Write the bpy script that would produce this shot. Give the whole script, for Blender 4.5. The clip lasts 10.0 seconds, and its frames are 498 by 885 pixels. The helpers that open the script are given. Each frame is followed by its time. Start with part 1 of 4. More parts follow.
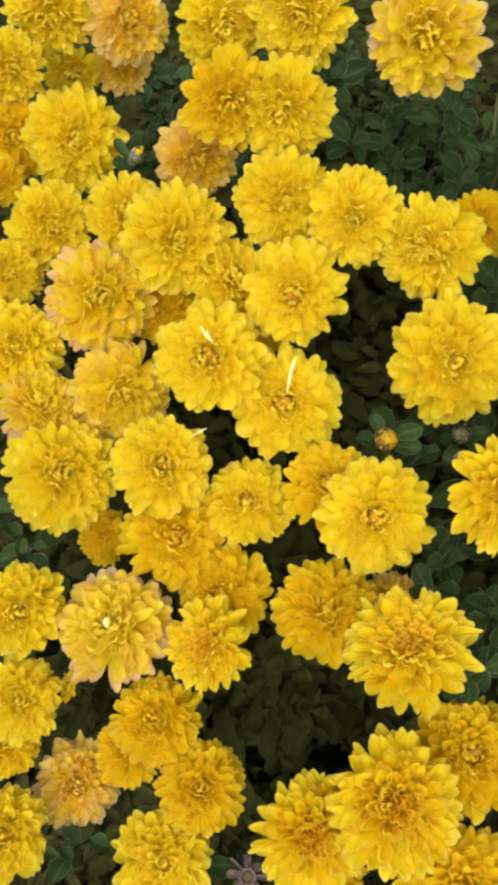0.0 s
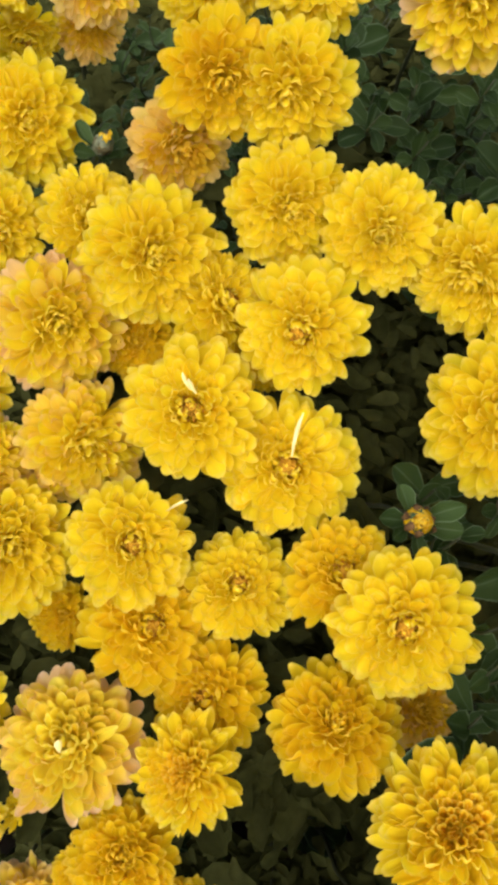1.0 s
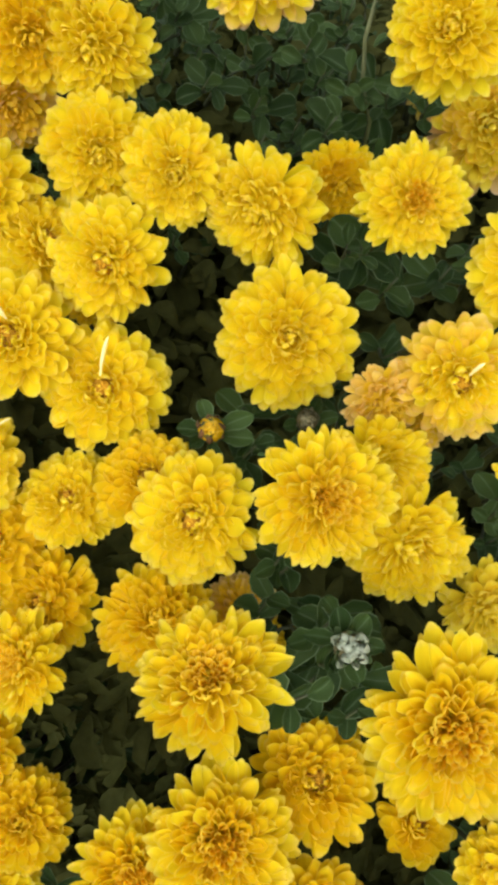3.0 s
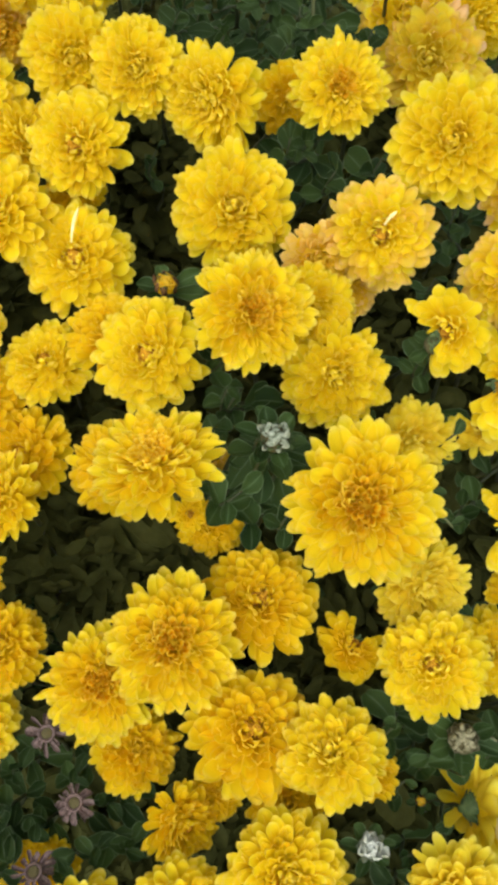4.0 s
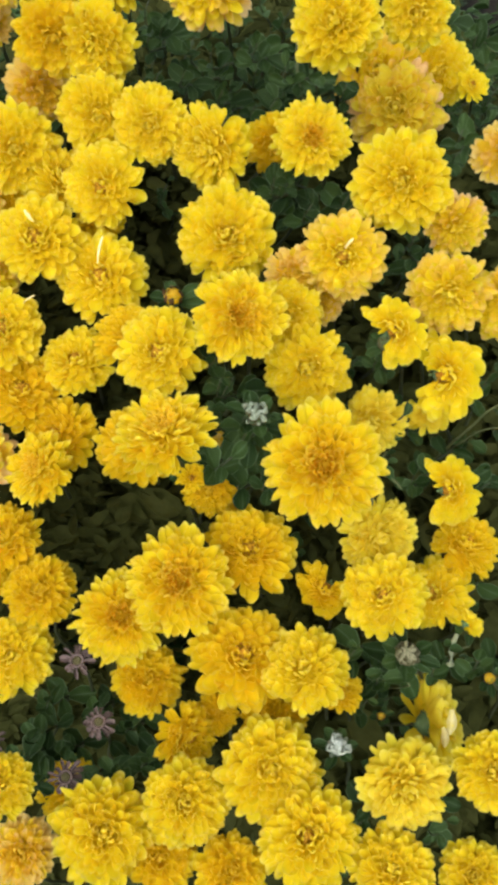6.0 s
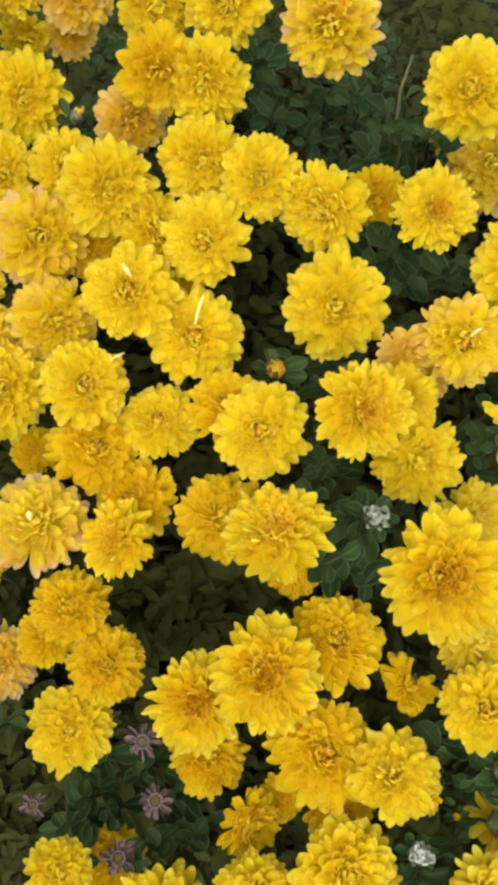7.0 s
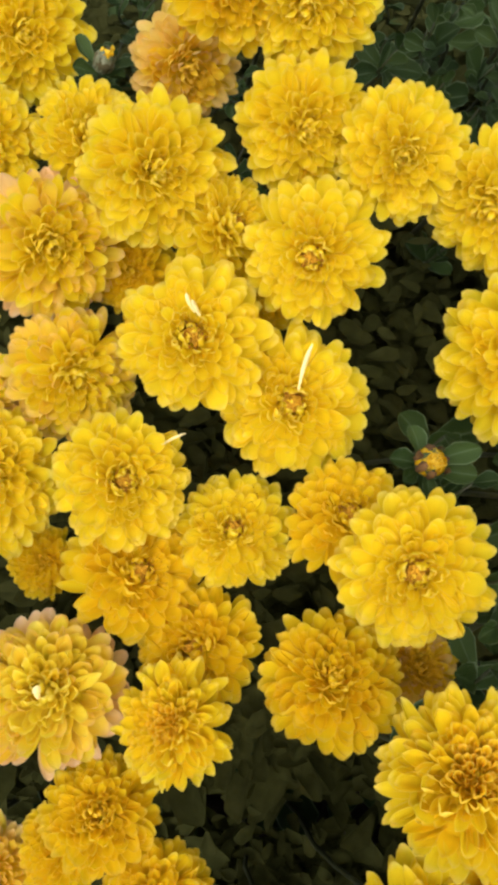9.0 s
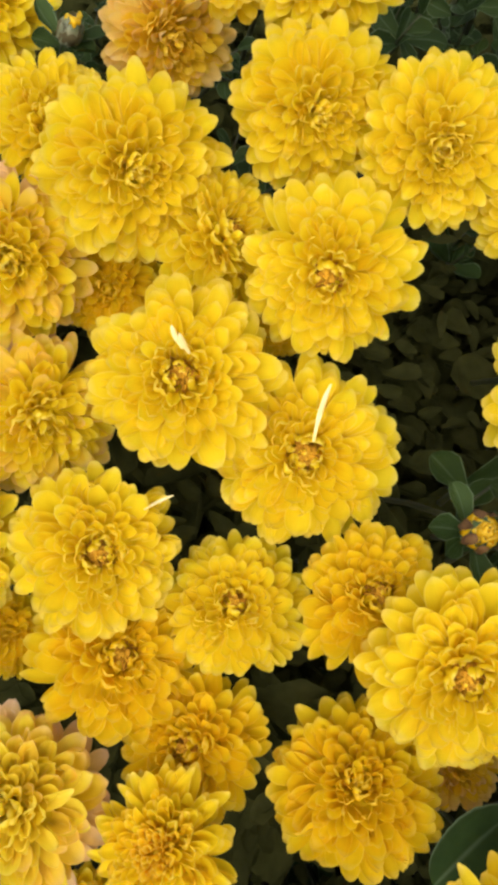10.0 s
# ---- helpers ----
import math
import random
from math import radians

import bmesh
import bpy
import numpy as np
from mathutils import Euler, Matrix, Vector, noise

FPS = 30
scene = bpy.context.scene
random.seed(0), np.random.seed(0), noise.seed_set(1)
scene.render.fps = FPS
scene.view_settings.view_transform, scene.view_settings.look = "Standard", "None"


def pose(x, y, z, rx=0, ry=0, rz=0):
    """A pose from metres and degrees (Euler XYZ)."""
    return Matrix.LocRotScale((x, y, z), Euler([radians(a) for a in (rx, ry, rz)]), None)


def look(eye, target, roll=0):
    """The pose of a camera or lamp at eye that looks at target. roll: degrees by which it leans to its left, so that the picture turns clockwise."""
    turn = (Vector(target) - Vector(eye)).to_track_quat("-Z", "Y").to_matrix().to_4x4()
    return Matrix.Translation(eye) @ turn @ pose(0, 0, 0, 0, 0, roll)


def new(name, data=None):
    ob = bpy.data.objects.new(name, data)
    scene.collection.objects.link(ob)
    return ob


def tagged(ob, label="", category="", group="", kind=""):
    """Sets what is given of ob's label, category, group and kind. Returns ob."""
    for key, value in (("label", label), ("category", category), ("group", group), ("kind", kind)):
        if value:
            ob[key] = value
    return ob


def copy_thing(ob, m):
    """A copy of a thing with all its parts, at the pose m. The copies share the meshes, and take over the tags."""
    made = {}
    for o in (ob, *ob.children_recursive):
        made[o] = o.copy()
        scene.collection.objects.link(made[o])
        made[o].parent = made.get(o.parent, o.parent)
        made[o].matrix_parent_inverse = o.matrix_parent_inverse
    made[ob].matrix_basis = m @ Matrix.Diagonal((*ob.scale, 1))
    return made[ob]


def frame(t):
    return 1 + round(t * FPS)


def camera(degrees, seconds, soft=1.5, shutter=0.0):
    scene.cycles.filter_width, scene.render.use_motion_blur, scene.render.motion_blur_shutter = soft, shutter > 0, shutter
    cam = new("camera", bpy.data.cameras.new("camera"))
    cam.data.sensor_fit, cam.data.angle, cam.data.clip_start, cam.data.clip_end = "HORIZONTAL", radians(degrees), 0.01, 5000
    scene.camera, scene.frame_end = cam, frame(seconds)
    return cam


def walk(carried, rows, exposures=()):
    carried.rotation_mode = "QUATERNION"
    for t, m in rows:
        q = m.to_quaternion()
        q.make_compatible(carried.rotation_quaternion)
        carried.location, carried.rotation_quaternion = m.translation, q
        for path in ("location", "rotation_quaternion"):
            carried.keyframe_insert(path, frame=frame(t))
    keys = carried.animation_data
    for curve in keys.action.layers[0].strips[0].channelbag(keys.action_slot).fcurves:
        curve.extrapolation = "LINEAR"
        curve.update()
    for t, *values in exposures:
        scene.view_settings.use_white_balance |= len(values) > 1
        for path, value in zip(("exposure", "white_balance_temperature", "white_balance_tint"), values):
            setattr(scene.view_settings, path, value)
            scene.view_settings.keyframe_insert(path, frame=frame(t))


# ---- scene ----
cam = camera(32.45, 10.0, soft=4.2)
PATH = [
    (0, (0.0067, 0.0180, 0.8442), (-0.0015, 0.2647, 0.5295), -0.77),
    (0.5, (0.0032, 0.0620, 0.8209), (-0.0008, 0.3035, 0.5020), 0.52),
    (1, (0.0027, 0.0877, 0.8068), (0.0008, 0.3238, 0.4839), 0.95),
    (1.5, (0.0145, 0.1030, 0.7971), (0.0142, 0.3347, 0.4711), 1.27),
    (2, (0.0307, 0.0940, 0.7987), (0.0335, 0.3227, 0.4705), 1.07),
    (2.5, (0.0444, 0.0733, 0.8140), (0.0514, 0.3030, 0.4866), 1.19),
    (2.7, (0.0531, 0.0697, 0.8174), (0.0604, 0.2990, 0.4898), 1.22),
    (3.8, (0.0657, -0.0206, 0.8147), (0.0679, 0.2267, 0.5003), 0.80),
    (4, (0.0816, -0.0280, 0.8081), (0.0822, 0.2197, 0.4940), -0.17),
    (4.5, (0.1109, -0.0364, 0.7745), (0.1068, 0.2138, 0.4624), -2.43),
    (5, (0.1210, -0.0410, 0.7566), (0.1136, 0.2069, 0.4427), -4.03),
    (5.5, (0.1187, -0.0562, 0.7948), (0.1109, 0.1930, 0.4821), -4.21),
    (5.7, (0.1050, -0.0710, 0.8290), (0.0980, 0.1850, 0.5081), -3.50),
    (6, (0.0927, -0.0894, 0.8602), (0.0864, 0.1634, 0.5503), -1.51),
    (6.2, (0.0846, -0.0844, 0.8599), (0.0785, 0.1699, 0.5512), -0.60),
    (7.3, (0.0216, -0.0286, 0.8735), (0.0374, 0.2101, 0.5529), 6.94),
    (7.5, (0.0415, -0.0284, 0.8695), (0.0539, 0.2097, 0.5483), 5.49),
    (8, (0.0206, 0.0125, 0.8376), (0.0312, 0.2510, 0.5167), 4.58),
    (8.5, (-0.0119, 0.0416, 0.8120), (-0.0008, 0.2774, 0.4890), 6.18),
    (9, (-0.0052, 0.0824, 0.7829), (0.0059, 0.3171, 0.4593), 5.60),
    (9.5, (-0.0087, 0.1199, 0.7569), (0.0008, 0.3473, 0.4280), 4.94),
    (10, (-0.0068, 0.1256, 0.7554), (0.0072, 0.3530, 0.4267), 5.60),
]
# the clip's own drift of brightness and tint
LOOK = [(0.0, 1.1, 6500, 10.5), (1.0, 1.1, 6500, 15.5), (2.5, 1.13, 6500, 9), (4.0, 1.12, 6450, 7.5), (4.5, 1.12, 6400, 6), (5.0, 1.19, 6250, 3), (6.0, 1.17, 6250, 5), (7.5, 1.08, 6500, 10.5), (8.0, 1.07, 6500, 12.5), (9.5, 1.04, 6550, 17.5), (10.0, 1.04, 6600, 18)]
walk(cam, [(t, look(eye, target, roll)) for t, eye, target, roll in PATH], exposures=LOOK)

# world and sun: a bright overcast sky
world = bpy.data.worlds.new("sky")
scene.world = world
world.use_nodes = True
wn = world.node_tree
sky = wn.nodes.new("ShaderNodeTexSky")
sky.sky_type, sky.sun_disc = "NISHITA", False
sky.sun_elevation, sky.sun_rotation = radians(51), radians(194)
sky.air_density, sky.dust_density = 1.0, 4.0
# cloud takes most of the blue out of the sky's light
cloud = wn.nodes.new("ShaderNodeHueSaturation")
cloud.inputs["Saturation"].default_value = 0.35
wn.links.new(sky.outputs[0], cloud.inputs["Color"])
wn.links.new(cloud.outputs[0], wn.nodes["Background"].inputs[0])
wn.nodes["Background"].inputs[1].default_value = 0.15
sun = new("sun", bpy.data.lights.new("sun", "SUN"))
sun.data.energy, sun.data.angle, sun.data.color = 0.55, radians(90), (1.0, 0.96, 0.88)
sun.matrix_world = look((-0.3, -1.25, 1.6), (0, 0, 0))


# ---- materials ----
def shader(name, rough=0.6):
    m = bpy.data.materials.new(name)
    m.use_nodes = True
    nt = m.node_tree
    b = nt.nodes["Principled BSDF"]
    b.inputs["Roughness"].default_value = rough
    b.inputs["Specular IOR Level"].default_value = 0.3
    return m, nt, b


def ramp(nt, src, stops):
    r = nt.nodes.new("ShaderNodeValToRGB")
    while len(r.color_ramp.elements) < len(stops):
        r.color_ramp.elements.new(0.5)
    for el, (p, c) in zip(r.color_ramp.elements, stops):
        el.position, el.color = p, (*c, 1)
    nt.links.new(src, r.inputs[0])
    return r.outputs[0]


def mixed(nt, kind, fac, a, b):
    x = nt.nodes.new("ShaderNodeMix")
    x.data_type, x.blend_type = "RGBA", kind
    for sock, v in ((x.inputs[0], fac), (x.inputs[6], a), (x.inputs[7], b)):
        if isinstance(v, bpy.types.NodeSocket):
            nt.links.new(v, sock)
        else:
            sock.default_value = v if not isinstance(v, tuple) else (*v, 1)
    return x.outputs[2]


def noise_of(nt, vec, scale, detail=3.0, rough=0.55):
    n = nt.nodes.new("ShaderNodeTexNoise")
    n.inputs["Scale"].default_value, n.inputs["Detail"].default_value, n.inputs["Roughness"].default_value = scale, detail, rough
    nt.links.new(vec, n.inputs["Vector"])
    return n.outputs["Fac"]


def stretch(nt, vec, sx, sy, sz):
    mp = nt.nodes.new("ShaderNodeMapping")
    mp.inputs["Scale"].default_value = (sx, sy, sz)
    nt.links.new(vec, mp.inputs["Vector"])
    return mp.outputs[0]


def math_of(nt, op, a, b):
    m = nt.nodes.new("ShaderNodeMath")
    m.operation = op
    for sock, v in zip(m.inputs, (a, b)):
        if isinstance(v, bpy.types.NodeSocket):
            nt.links.new(v, sock)
        else:
            sock.default_value = v
    return m.outputs[0]


def bump(nt, b, height, strength, distance):
    n = nt.nodes.new("ShaderNodeBump")
    n.inputs["Strength"].default_value, n.inputs["Distance"].default_value = strength, distance
    nt.links.new(height, n.inputs["Height"])
    nt.links.new(n.outputs[0], b.inputs["Normal"])


def thin(nt, b, colour, share, deep=(1.0, 1.0, 1.0)):
    """Let part of the light pass through a petal or leaf."""
    tr = nt.nodes.new("ShaderNodeBsdfTranslucent")
    nt.links.new(mixed(nt, "MULTIPLY", 0.7, colour, deep), tr.inputs["Color"])
    mix = nt.nodes.new("ShaderNodeMixShader")
    mix.inputs[0].default_value = share
    nt.links.new(b.outputs[0], mix.inputs[1])
    nt.links.new(tr.outputs[0], mix.inputs[2])
    nt.links.new(mix.outputs[0], nt.nodes["Material Output"].inputs["Surface"])


def petal_material(name, stops, blotch, amount, pale=(0.93, 0.85, 0.30)):
    """stops: colour from the claw of the petal to its tip, its orange claw also holding painted crevice shade; blotch:
    a fading colour in patches.
    """
    m, nt, b = shader(name, 0.68)
    tc = nt.nodes.new("ShaderNodeTexCoord")
    sep = nt.nodes.new("ShaderNodeSeparateXYZ")
    nt.links.new(tc.outputs["UV"], sep.inputs[0])
    info = nt.nodes.new("ShaderNodeObjectInfo")
    geo = nt.nodes.new("ShaderNodeNewGeometry")
    each = math_of(nt, "FRACT", math_of(nt, "ADD", info.outputs["Random"], geo.outputs["Random Per Island"]), 0.0)
    col = ramp(nt, sep.outputs[0], stops)
    across = math_of(nt, "ABSOLUTE", math_of(nt, "SUBTRACT", sep.outputs[1], 0.5), 0.0)
    # pale rim and tip of each petal; the bright edge highlight is painted in too
    margin = ramp(nt, math_of(nt, "MAXIMUM", math_of(nt, "MULTIPLY", across, 2.0), sep.outputs[0]), [(0.90, (0, 0, 0)), (0.98, (1, 1, 1))])
    col = mixed(nt, "MIX", math_of(nt, "MULTIPLY", margin, 0.5), col, pale)
    wear = noise_of(nt, tc.outputs["Object"], 2.6, 3)
    wear = math_of(nt, "MULTIPLY", ramp(nt, math_of(nt, "ADD", wear, math_of(nt, "MULTIPLY", each, 0.22)), [(0.45, (0, 0, 0)), (0.78, (1, 1, 1))]), amount)
    col = mixed(nt, "MIX", wear, col, blotch)
    veins = noise_of(nt, stretch(nt, tc.outputs["UV"], 1.2, 14, 1), 2.2, 3)
    col = mixed(nt, "MULTIPLY", 0.55, col, ramp(nt, veins, [(0.3, (0.86, 0.82, 0.7)), (0.65, (1.0, 1.0, 1.0))]))
    col = mixed(nt, "MULTIPLY", 0.8, col, ramp(nt, each, [(0.0, (0.92, 0.87, 0.8)), (0.5, (1, 1, 1)), (1.0, (1.0, 0.98, 0.92))]))
    nt.links.new(col, b.inputs["Base Color"])
    b.inputs["Specular IOR Level"].default_value = 0.10
    bump(nt, b, veins, 0.35, 0.0006)
    thin(nt, b, col, 0.62, (1.0, 0.95, 0.52))
    return m


PETAL = {
    "Y": petal_material("yellow petal", [(0.0, (0.84, 0.48, 0.002)), (0.35, (0.89, 0.69, 0.007)), (0.65, (0.90, 0.765, 0.015)), (1.0, (0.90, 0.79, 0.035))], (0.86, 0.66, 0.01), 0.35),
    # deeper gold, with the dimmer light of low blooms put into the colour
    "G": petal_material("shaded golden petal", [(0.0, (0.81, 0.42, 0.002)), (0.35, (0.86, 0.62, 0.005)), (0.65, (0.87, 0.685, 0.008)), (1.0, (0.88, 0.71, 0.016))], (0.84, 0.58, 0.008), 0.4, (0.91, 0.79, 0.20)),
    "C": petal_material("quilled floret", [(0.0, (0.80, 0.41, 0.003)), (0.5, (0.88, 0.61, 0.010)), (1.0, (0.90, 0.72, 0.04))], (0.87, 0.55, 0.010), 0.4),
    "S": petal_material("pale yellow petal", [(0.0, (0.82, 0.50, 0.004)), (0.45, (0.88, 0.71, 0.016)), (0.85, (0.90, 0.80, 0.05)), (1.0, (0.91, 0.83, 0.14))], (0.89, 0.76, 0.10), 0.45, (0.91, 0.82, 0.22)),
    "F2": petal_material("yellow petal with blush tip", [(0.0, (0.82, 0.50, 0.003)), (0.5, (0.89, 0.70, 0.012)), (0.85, (0.89, 0.72, 0.05)), (1.0, (0.89, 0.69, 0.19))], (0.88, 0.69, 0.13), 0.5, (0.90, 0.71, 0.36)),
    "F": petal_material("faded blush petal", [(0.0, (0.82, 0.50, 0.008)), (0.45, (0.89, 0.70, 0.07)), (0.75, (0.90, 0.70, 0.22)), (1.0, (0.90, 0.68, 0.42))], (0.89, 0.66, 0.36), 0.6, (0.91, 0.74, 0.56)),
    "B": petal_material("amber petal", [(0.0, (0.82, 0.46, 0.006)), (0.4, (0.89, 0.69, 0.05)), (0.75, (0.90, 0.72, 0.14)), (1.0, (0.90, 0.71, 0.30))], (0.89, 0.70, 0.22), 0.5, (0.91, 0.74, 0.42)),
    "B2": petal_material("inner amber petal", [(0.0, (0.80, 0.42, 0.003)), (0.4, (0.88, 0.66, 0.010)), (1.0, (0.89, 0.71, 0.05))], (0.87, 0.66, 0.06), 0.5, (0.89, 0.75, 0.25)),
    "X": petal_material("withered petal", [(0.0, (0.72, 0.46, 0.02)), (0.45, (0.85, 0.65, 0.16)), (0.75, (0.82, 0.64, 0.27)), (1.0, (0.78, 0.60, 0.40))], (0.74, 0.56, 0.34), 0.5, (0.84, 0.70, 0.54)),
    "X2": petal_material("inner withered petal", [(0.0, (0.78, 0.50, 0.01)), (0.45, (0.88, 0.70, 0.06)), (1.0, (0.88, 0.70, 0.22))], (0.85, 0.65, 0.24), 0.5, (0.89, 0.74, 0.50)),
}


def plain(name, a, c, scale, rough, share=0.0, relief=0.0008):
    m, nt, b = shader(name, rough)
    tc = nt.nodes.new("ShaderNodeTexCoord")
    info = nt.nodes.new("ShaderNodeObjectInfo")
    f = noise_of(nt, tc.outputs["Object"], scale, 4)
    col = ramp(nt, f, [(0.32, a), (0.68, c)])
    col = mixed(nt, "MULTIPLY", 1.0, col, ramp(nt, info.outputs["Random"], [(0.0, (0.82, 0.82, 0.82)), (1.0, (1, 1, 1))]))
    nt.links.new(col, b.inputs["Base Color"])
    bump(nt, b, f, 0.5, relief)
    if share:
        thin(nt, b, col, share)
    return m


def leaf_material(name, dark, light, edge, gloss=0.22, share=0.2):
    m, nt, b = shader(name, 0.5)
    b.inputs["Specular IOR Level"].default_value = gloss
    tc = nt.nodes.new("ShaderNodeTexCoord")
    geo = nt.nodes.new("ShaderNodeNewGeometry")
    info = nt.nodes.new("ShaderNodeObjectInfo")
    sep = nt.nodes.new("ShaderNodeSeparateXYZ")
    nt.links.new(tc.outputs["UV"], sep.inputs[0])
    across = math_of(nt, "ABSOLUTE", math_of(nt, "SUBTRACT", sep.outputs[1], 0.5), 0.0)
    each = math_of(nt, "FRACT", math_of(nt, "ADD", info.outputs["Random"], geo.outputs["Random Per Island"]), 0.0)
    base = mixed(nt, "MIX", each, dark, light)
    mott = noise_of(nt, tc.outputs["Object"], 160, 4)
    base = mixed(nt, "MULTIPLY", 0.8, base, ramp(nt, mott, [(0.3, (0.65, 0.7, 0.62)), (0.7, (1.1, 1.1, 1.05))]))
    vein = ramp(nt, across, [(0.0, (1, 1, 1)), (0.05, (0, 0, 0))])
    rim = ramp(nt, across, [(0.45, (0, 0, 0)), (0.5, (1, 1, 1))])
    base = mixed(nt, "MIX", math_of(nt, "MULTIPLY", vein, 0.22), base, edge)
    base = mixed(nt, "MIX", math_of(nt, "MULTIPLY", rim, 0.6), base, edge)
    nt.links.new(base, b.inputs["Base Color"])
    bump(nt, b, mott, 0.4, 0.0005)
    thin(nt, b, base, share)
    return m


LEAF = leaf_material("chrysanthemum leaf", (0.015, 0.032, 0.007), (0.042, 0.074, 0.019), (0.20, 0.27, 0.15), 0.12)
# paler than LEAF, a veil of haze over dark gaps put into the colour
DEEP = leaf_material("inner leaf", (0.062, 0.066, 0.021), (0.076, 0.078, 0.025), (0.080, 0.083, 0.028), 0.0, 0.5)
STEM = plain("green stem", (0.022, 0.028, 0.010), (0.050, 0.058, 0.022), 120, 0.6)
STALK = plain("pale downy stalk", (0.16, 0.18, 0.10), (0.30, 0.32, 0.20), 120, 0.6)
SHOOT = plain("pale young stem", (0.06, 0.07, 0.022), (0.11, 0.12, 0.045), 120, 0.6)
CALYX = plain("calyx", (0.045, 0.085, 0.025), (0.11, 0.16, 0.06), 9, 0.6)
DISC = plain("disc florets", (0.40, 0.17, 0.006), (0.76, 0.42, 0.014), 8, 0.7, 0.1, 0.02)
SOIL = plain("dark soil", (0.010, 0.007, 0.004), (0.028, 0.020, 0.013), 60, 0.95, 0.0, 0.004)


# ---- mesh helpers ----
def mesh_of(name, verts, faces, uvs, material):
    me = bpy.data.meshes.new(name)
    me.from_pydata([tuple(v) for v in verts], [], faces)
    if uvs is not None:
        layer = me.uv_layers.new(name="UVMap")
        loops = np.zeros(len(me.loops), np.int32)
        me.loops.foreach_get("vertex_index", loops)
        layer.data.foreach_set("uv", np.asarray(uvs, float)[loops].ravel())
    me.polygons.foreach_set("use_smooth", [True] * len(me.polygons))
    me.materials.append(material)
    me.update()
    return me


def under(name, me, parent, label="", kind=""):
    ob = new(name, me)
    ob.parent = parent
    return tagged(ob, label=label, kind=kind)


def join(pieces):
    verts, faces, uvs = [], [], []
    for v, f, u in pieces:
        n = len(verts)
        verts += list(v)
        uvs += list(u)
        faces += [tuple(i + n for i in q) for q in f]
    return verts, faces, uvs


def blade(length, width, lift, curl, cup, side=0.0, twist=0.0, rows=6, cols=4, claw=0.34, wide=0.66, point=0.5, wave=0.0, tip=0.12, fold=0.0, hook=0.0, rng=random):
    """A petal or leaf along +x from the origin: it starts at the angle lift, turns by curl on its way, and is hollow by cup."""
    verts, uvs, faces = [], [], []
    x = z = 0.0
    ph = rng.uniform(0, 6.28)
    for k in range(rows + 1):
        u, last = (math.sin(math.pi / 2 * q / rows) ** 0.9 for q in (k, max(0, k - 1)))
        a = lift + curl * u * u + hook * u ** 6
        if k:
            x += length * (u - last) * math.cos(a)
            z += length * (u - last) * math.sin(a)
        if u < wide:
            s = u / wide
            w = claw + (1 - claw) * s * s * (3 - 2 * s)
        else:
            w = max(0.0, 1 - ((u - wide) / (1.0 - wide)) ** 2) ** point
        w = max(w, tip) * width / 2
        nx, nz = -math.sin(a), math.cos(a)
        tw = twist * u
        for j in range(cols + 1):
            s = 2 * j / cols - 1
            up = cup * (s * s - 0.35) * w + fold * abs(s) * w + wave * math.sin(ph + 7 * u + 2.5 * s) * w
            py, pn = s * w * math.cos(tw) - up * math.sin(tw), s * w * math.sin(tw) + up * math.cos(tw)
            verts.append((x + nx * pn, py + side * x * x / max(length, 1e-6), z + nz * pn))
            uvs.append((u, j / cols))
    for k in range(rows):
        for j in range(cols):
            i = k * (cols + 1) + j
            faces.append((i, i + 1, i + cols + 2, i + cols + 1))
    return verts, faces, uvs


def quill(length, radius, lift, rng):
    """A petal rolled into a tube along +x, slit on its inner side, its mouth flared and cut aslant."""
    verts, faces, uvs = [], [], []
    rows, cols = 4, 8
    gape = rng.uniform(0.5, 1.1)
    d, n = Vector((math.cos(lift), 0, math.sin(lift))), Vector((-math.sin(lift), 0, math.cos(lift)))
    for k in range(rows + 1):
        u = k / rows
        r = radius * (0.55 + 0.45 * u ** 1.5)
        for j in range(cols + 1):
            a = math.pi + lerp(-math.pi + gape / 2, math.pi - gape / 2, j / cols)
            p = d * (length * u - 0.5 * radius * u * math.cos(a)) + n * r * math.cos(a) + Vector((0, r * 1.1 * math.sin(a), 0))
            verts.append(p)
            uvs.append((u, 0.1 + 0.8 * j / cols))
    for k in range(rows):
        for j in range(cols):
            i = k * (cols + 1) + j
            faces.append((i, i + 1, i + cols + 2, i + cols + 1))
    return verts, faces, uvs


def moved(piece, m):
    v, f, u = piece
    return [m @ Vector(p) for p in v], f, u


def tube(path, radii, sides=7):
    verts, faces, uvs = [], [], []
    for k, p in enumerate(path):
        p = Vector(p)
        d = (Vector(path[min(k + 1, len(path) - 1)]) - Vector(path[max(k - 1, 0)])).normalized()
        q = d.to_track_quat("Z", "Y")
        for j in range(sides):
            a = 2 * math.pi * j / sides
            verts.append(p + q @ Vector((radii[k] * math.cos(a), radii[k] * math.sin(a), 0)))
            uvs.append((k / (len(path) - 1), j / sides))
    for k in range(len(path) - 1):
        for j in range(sides):
            faces.append((k * sides + j, k * sides + (j + 1) % sides, (k + 1) * sides + (j + 1) % sides, (k + 1) * sides + j))
    faces.append(tuple(range(sides))[::-1])
    faces.append(tuple(range((len(path) - 1) * sides, len(path) * sides)))
    return verts, faces, uvs


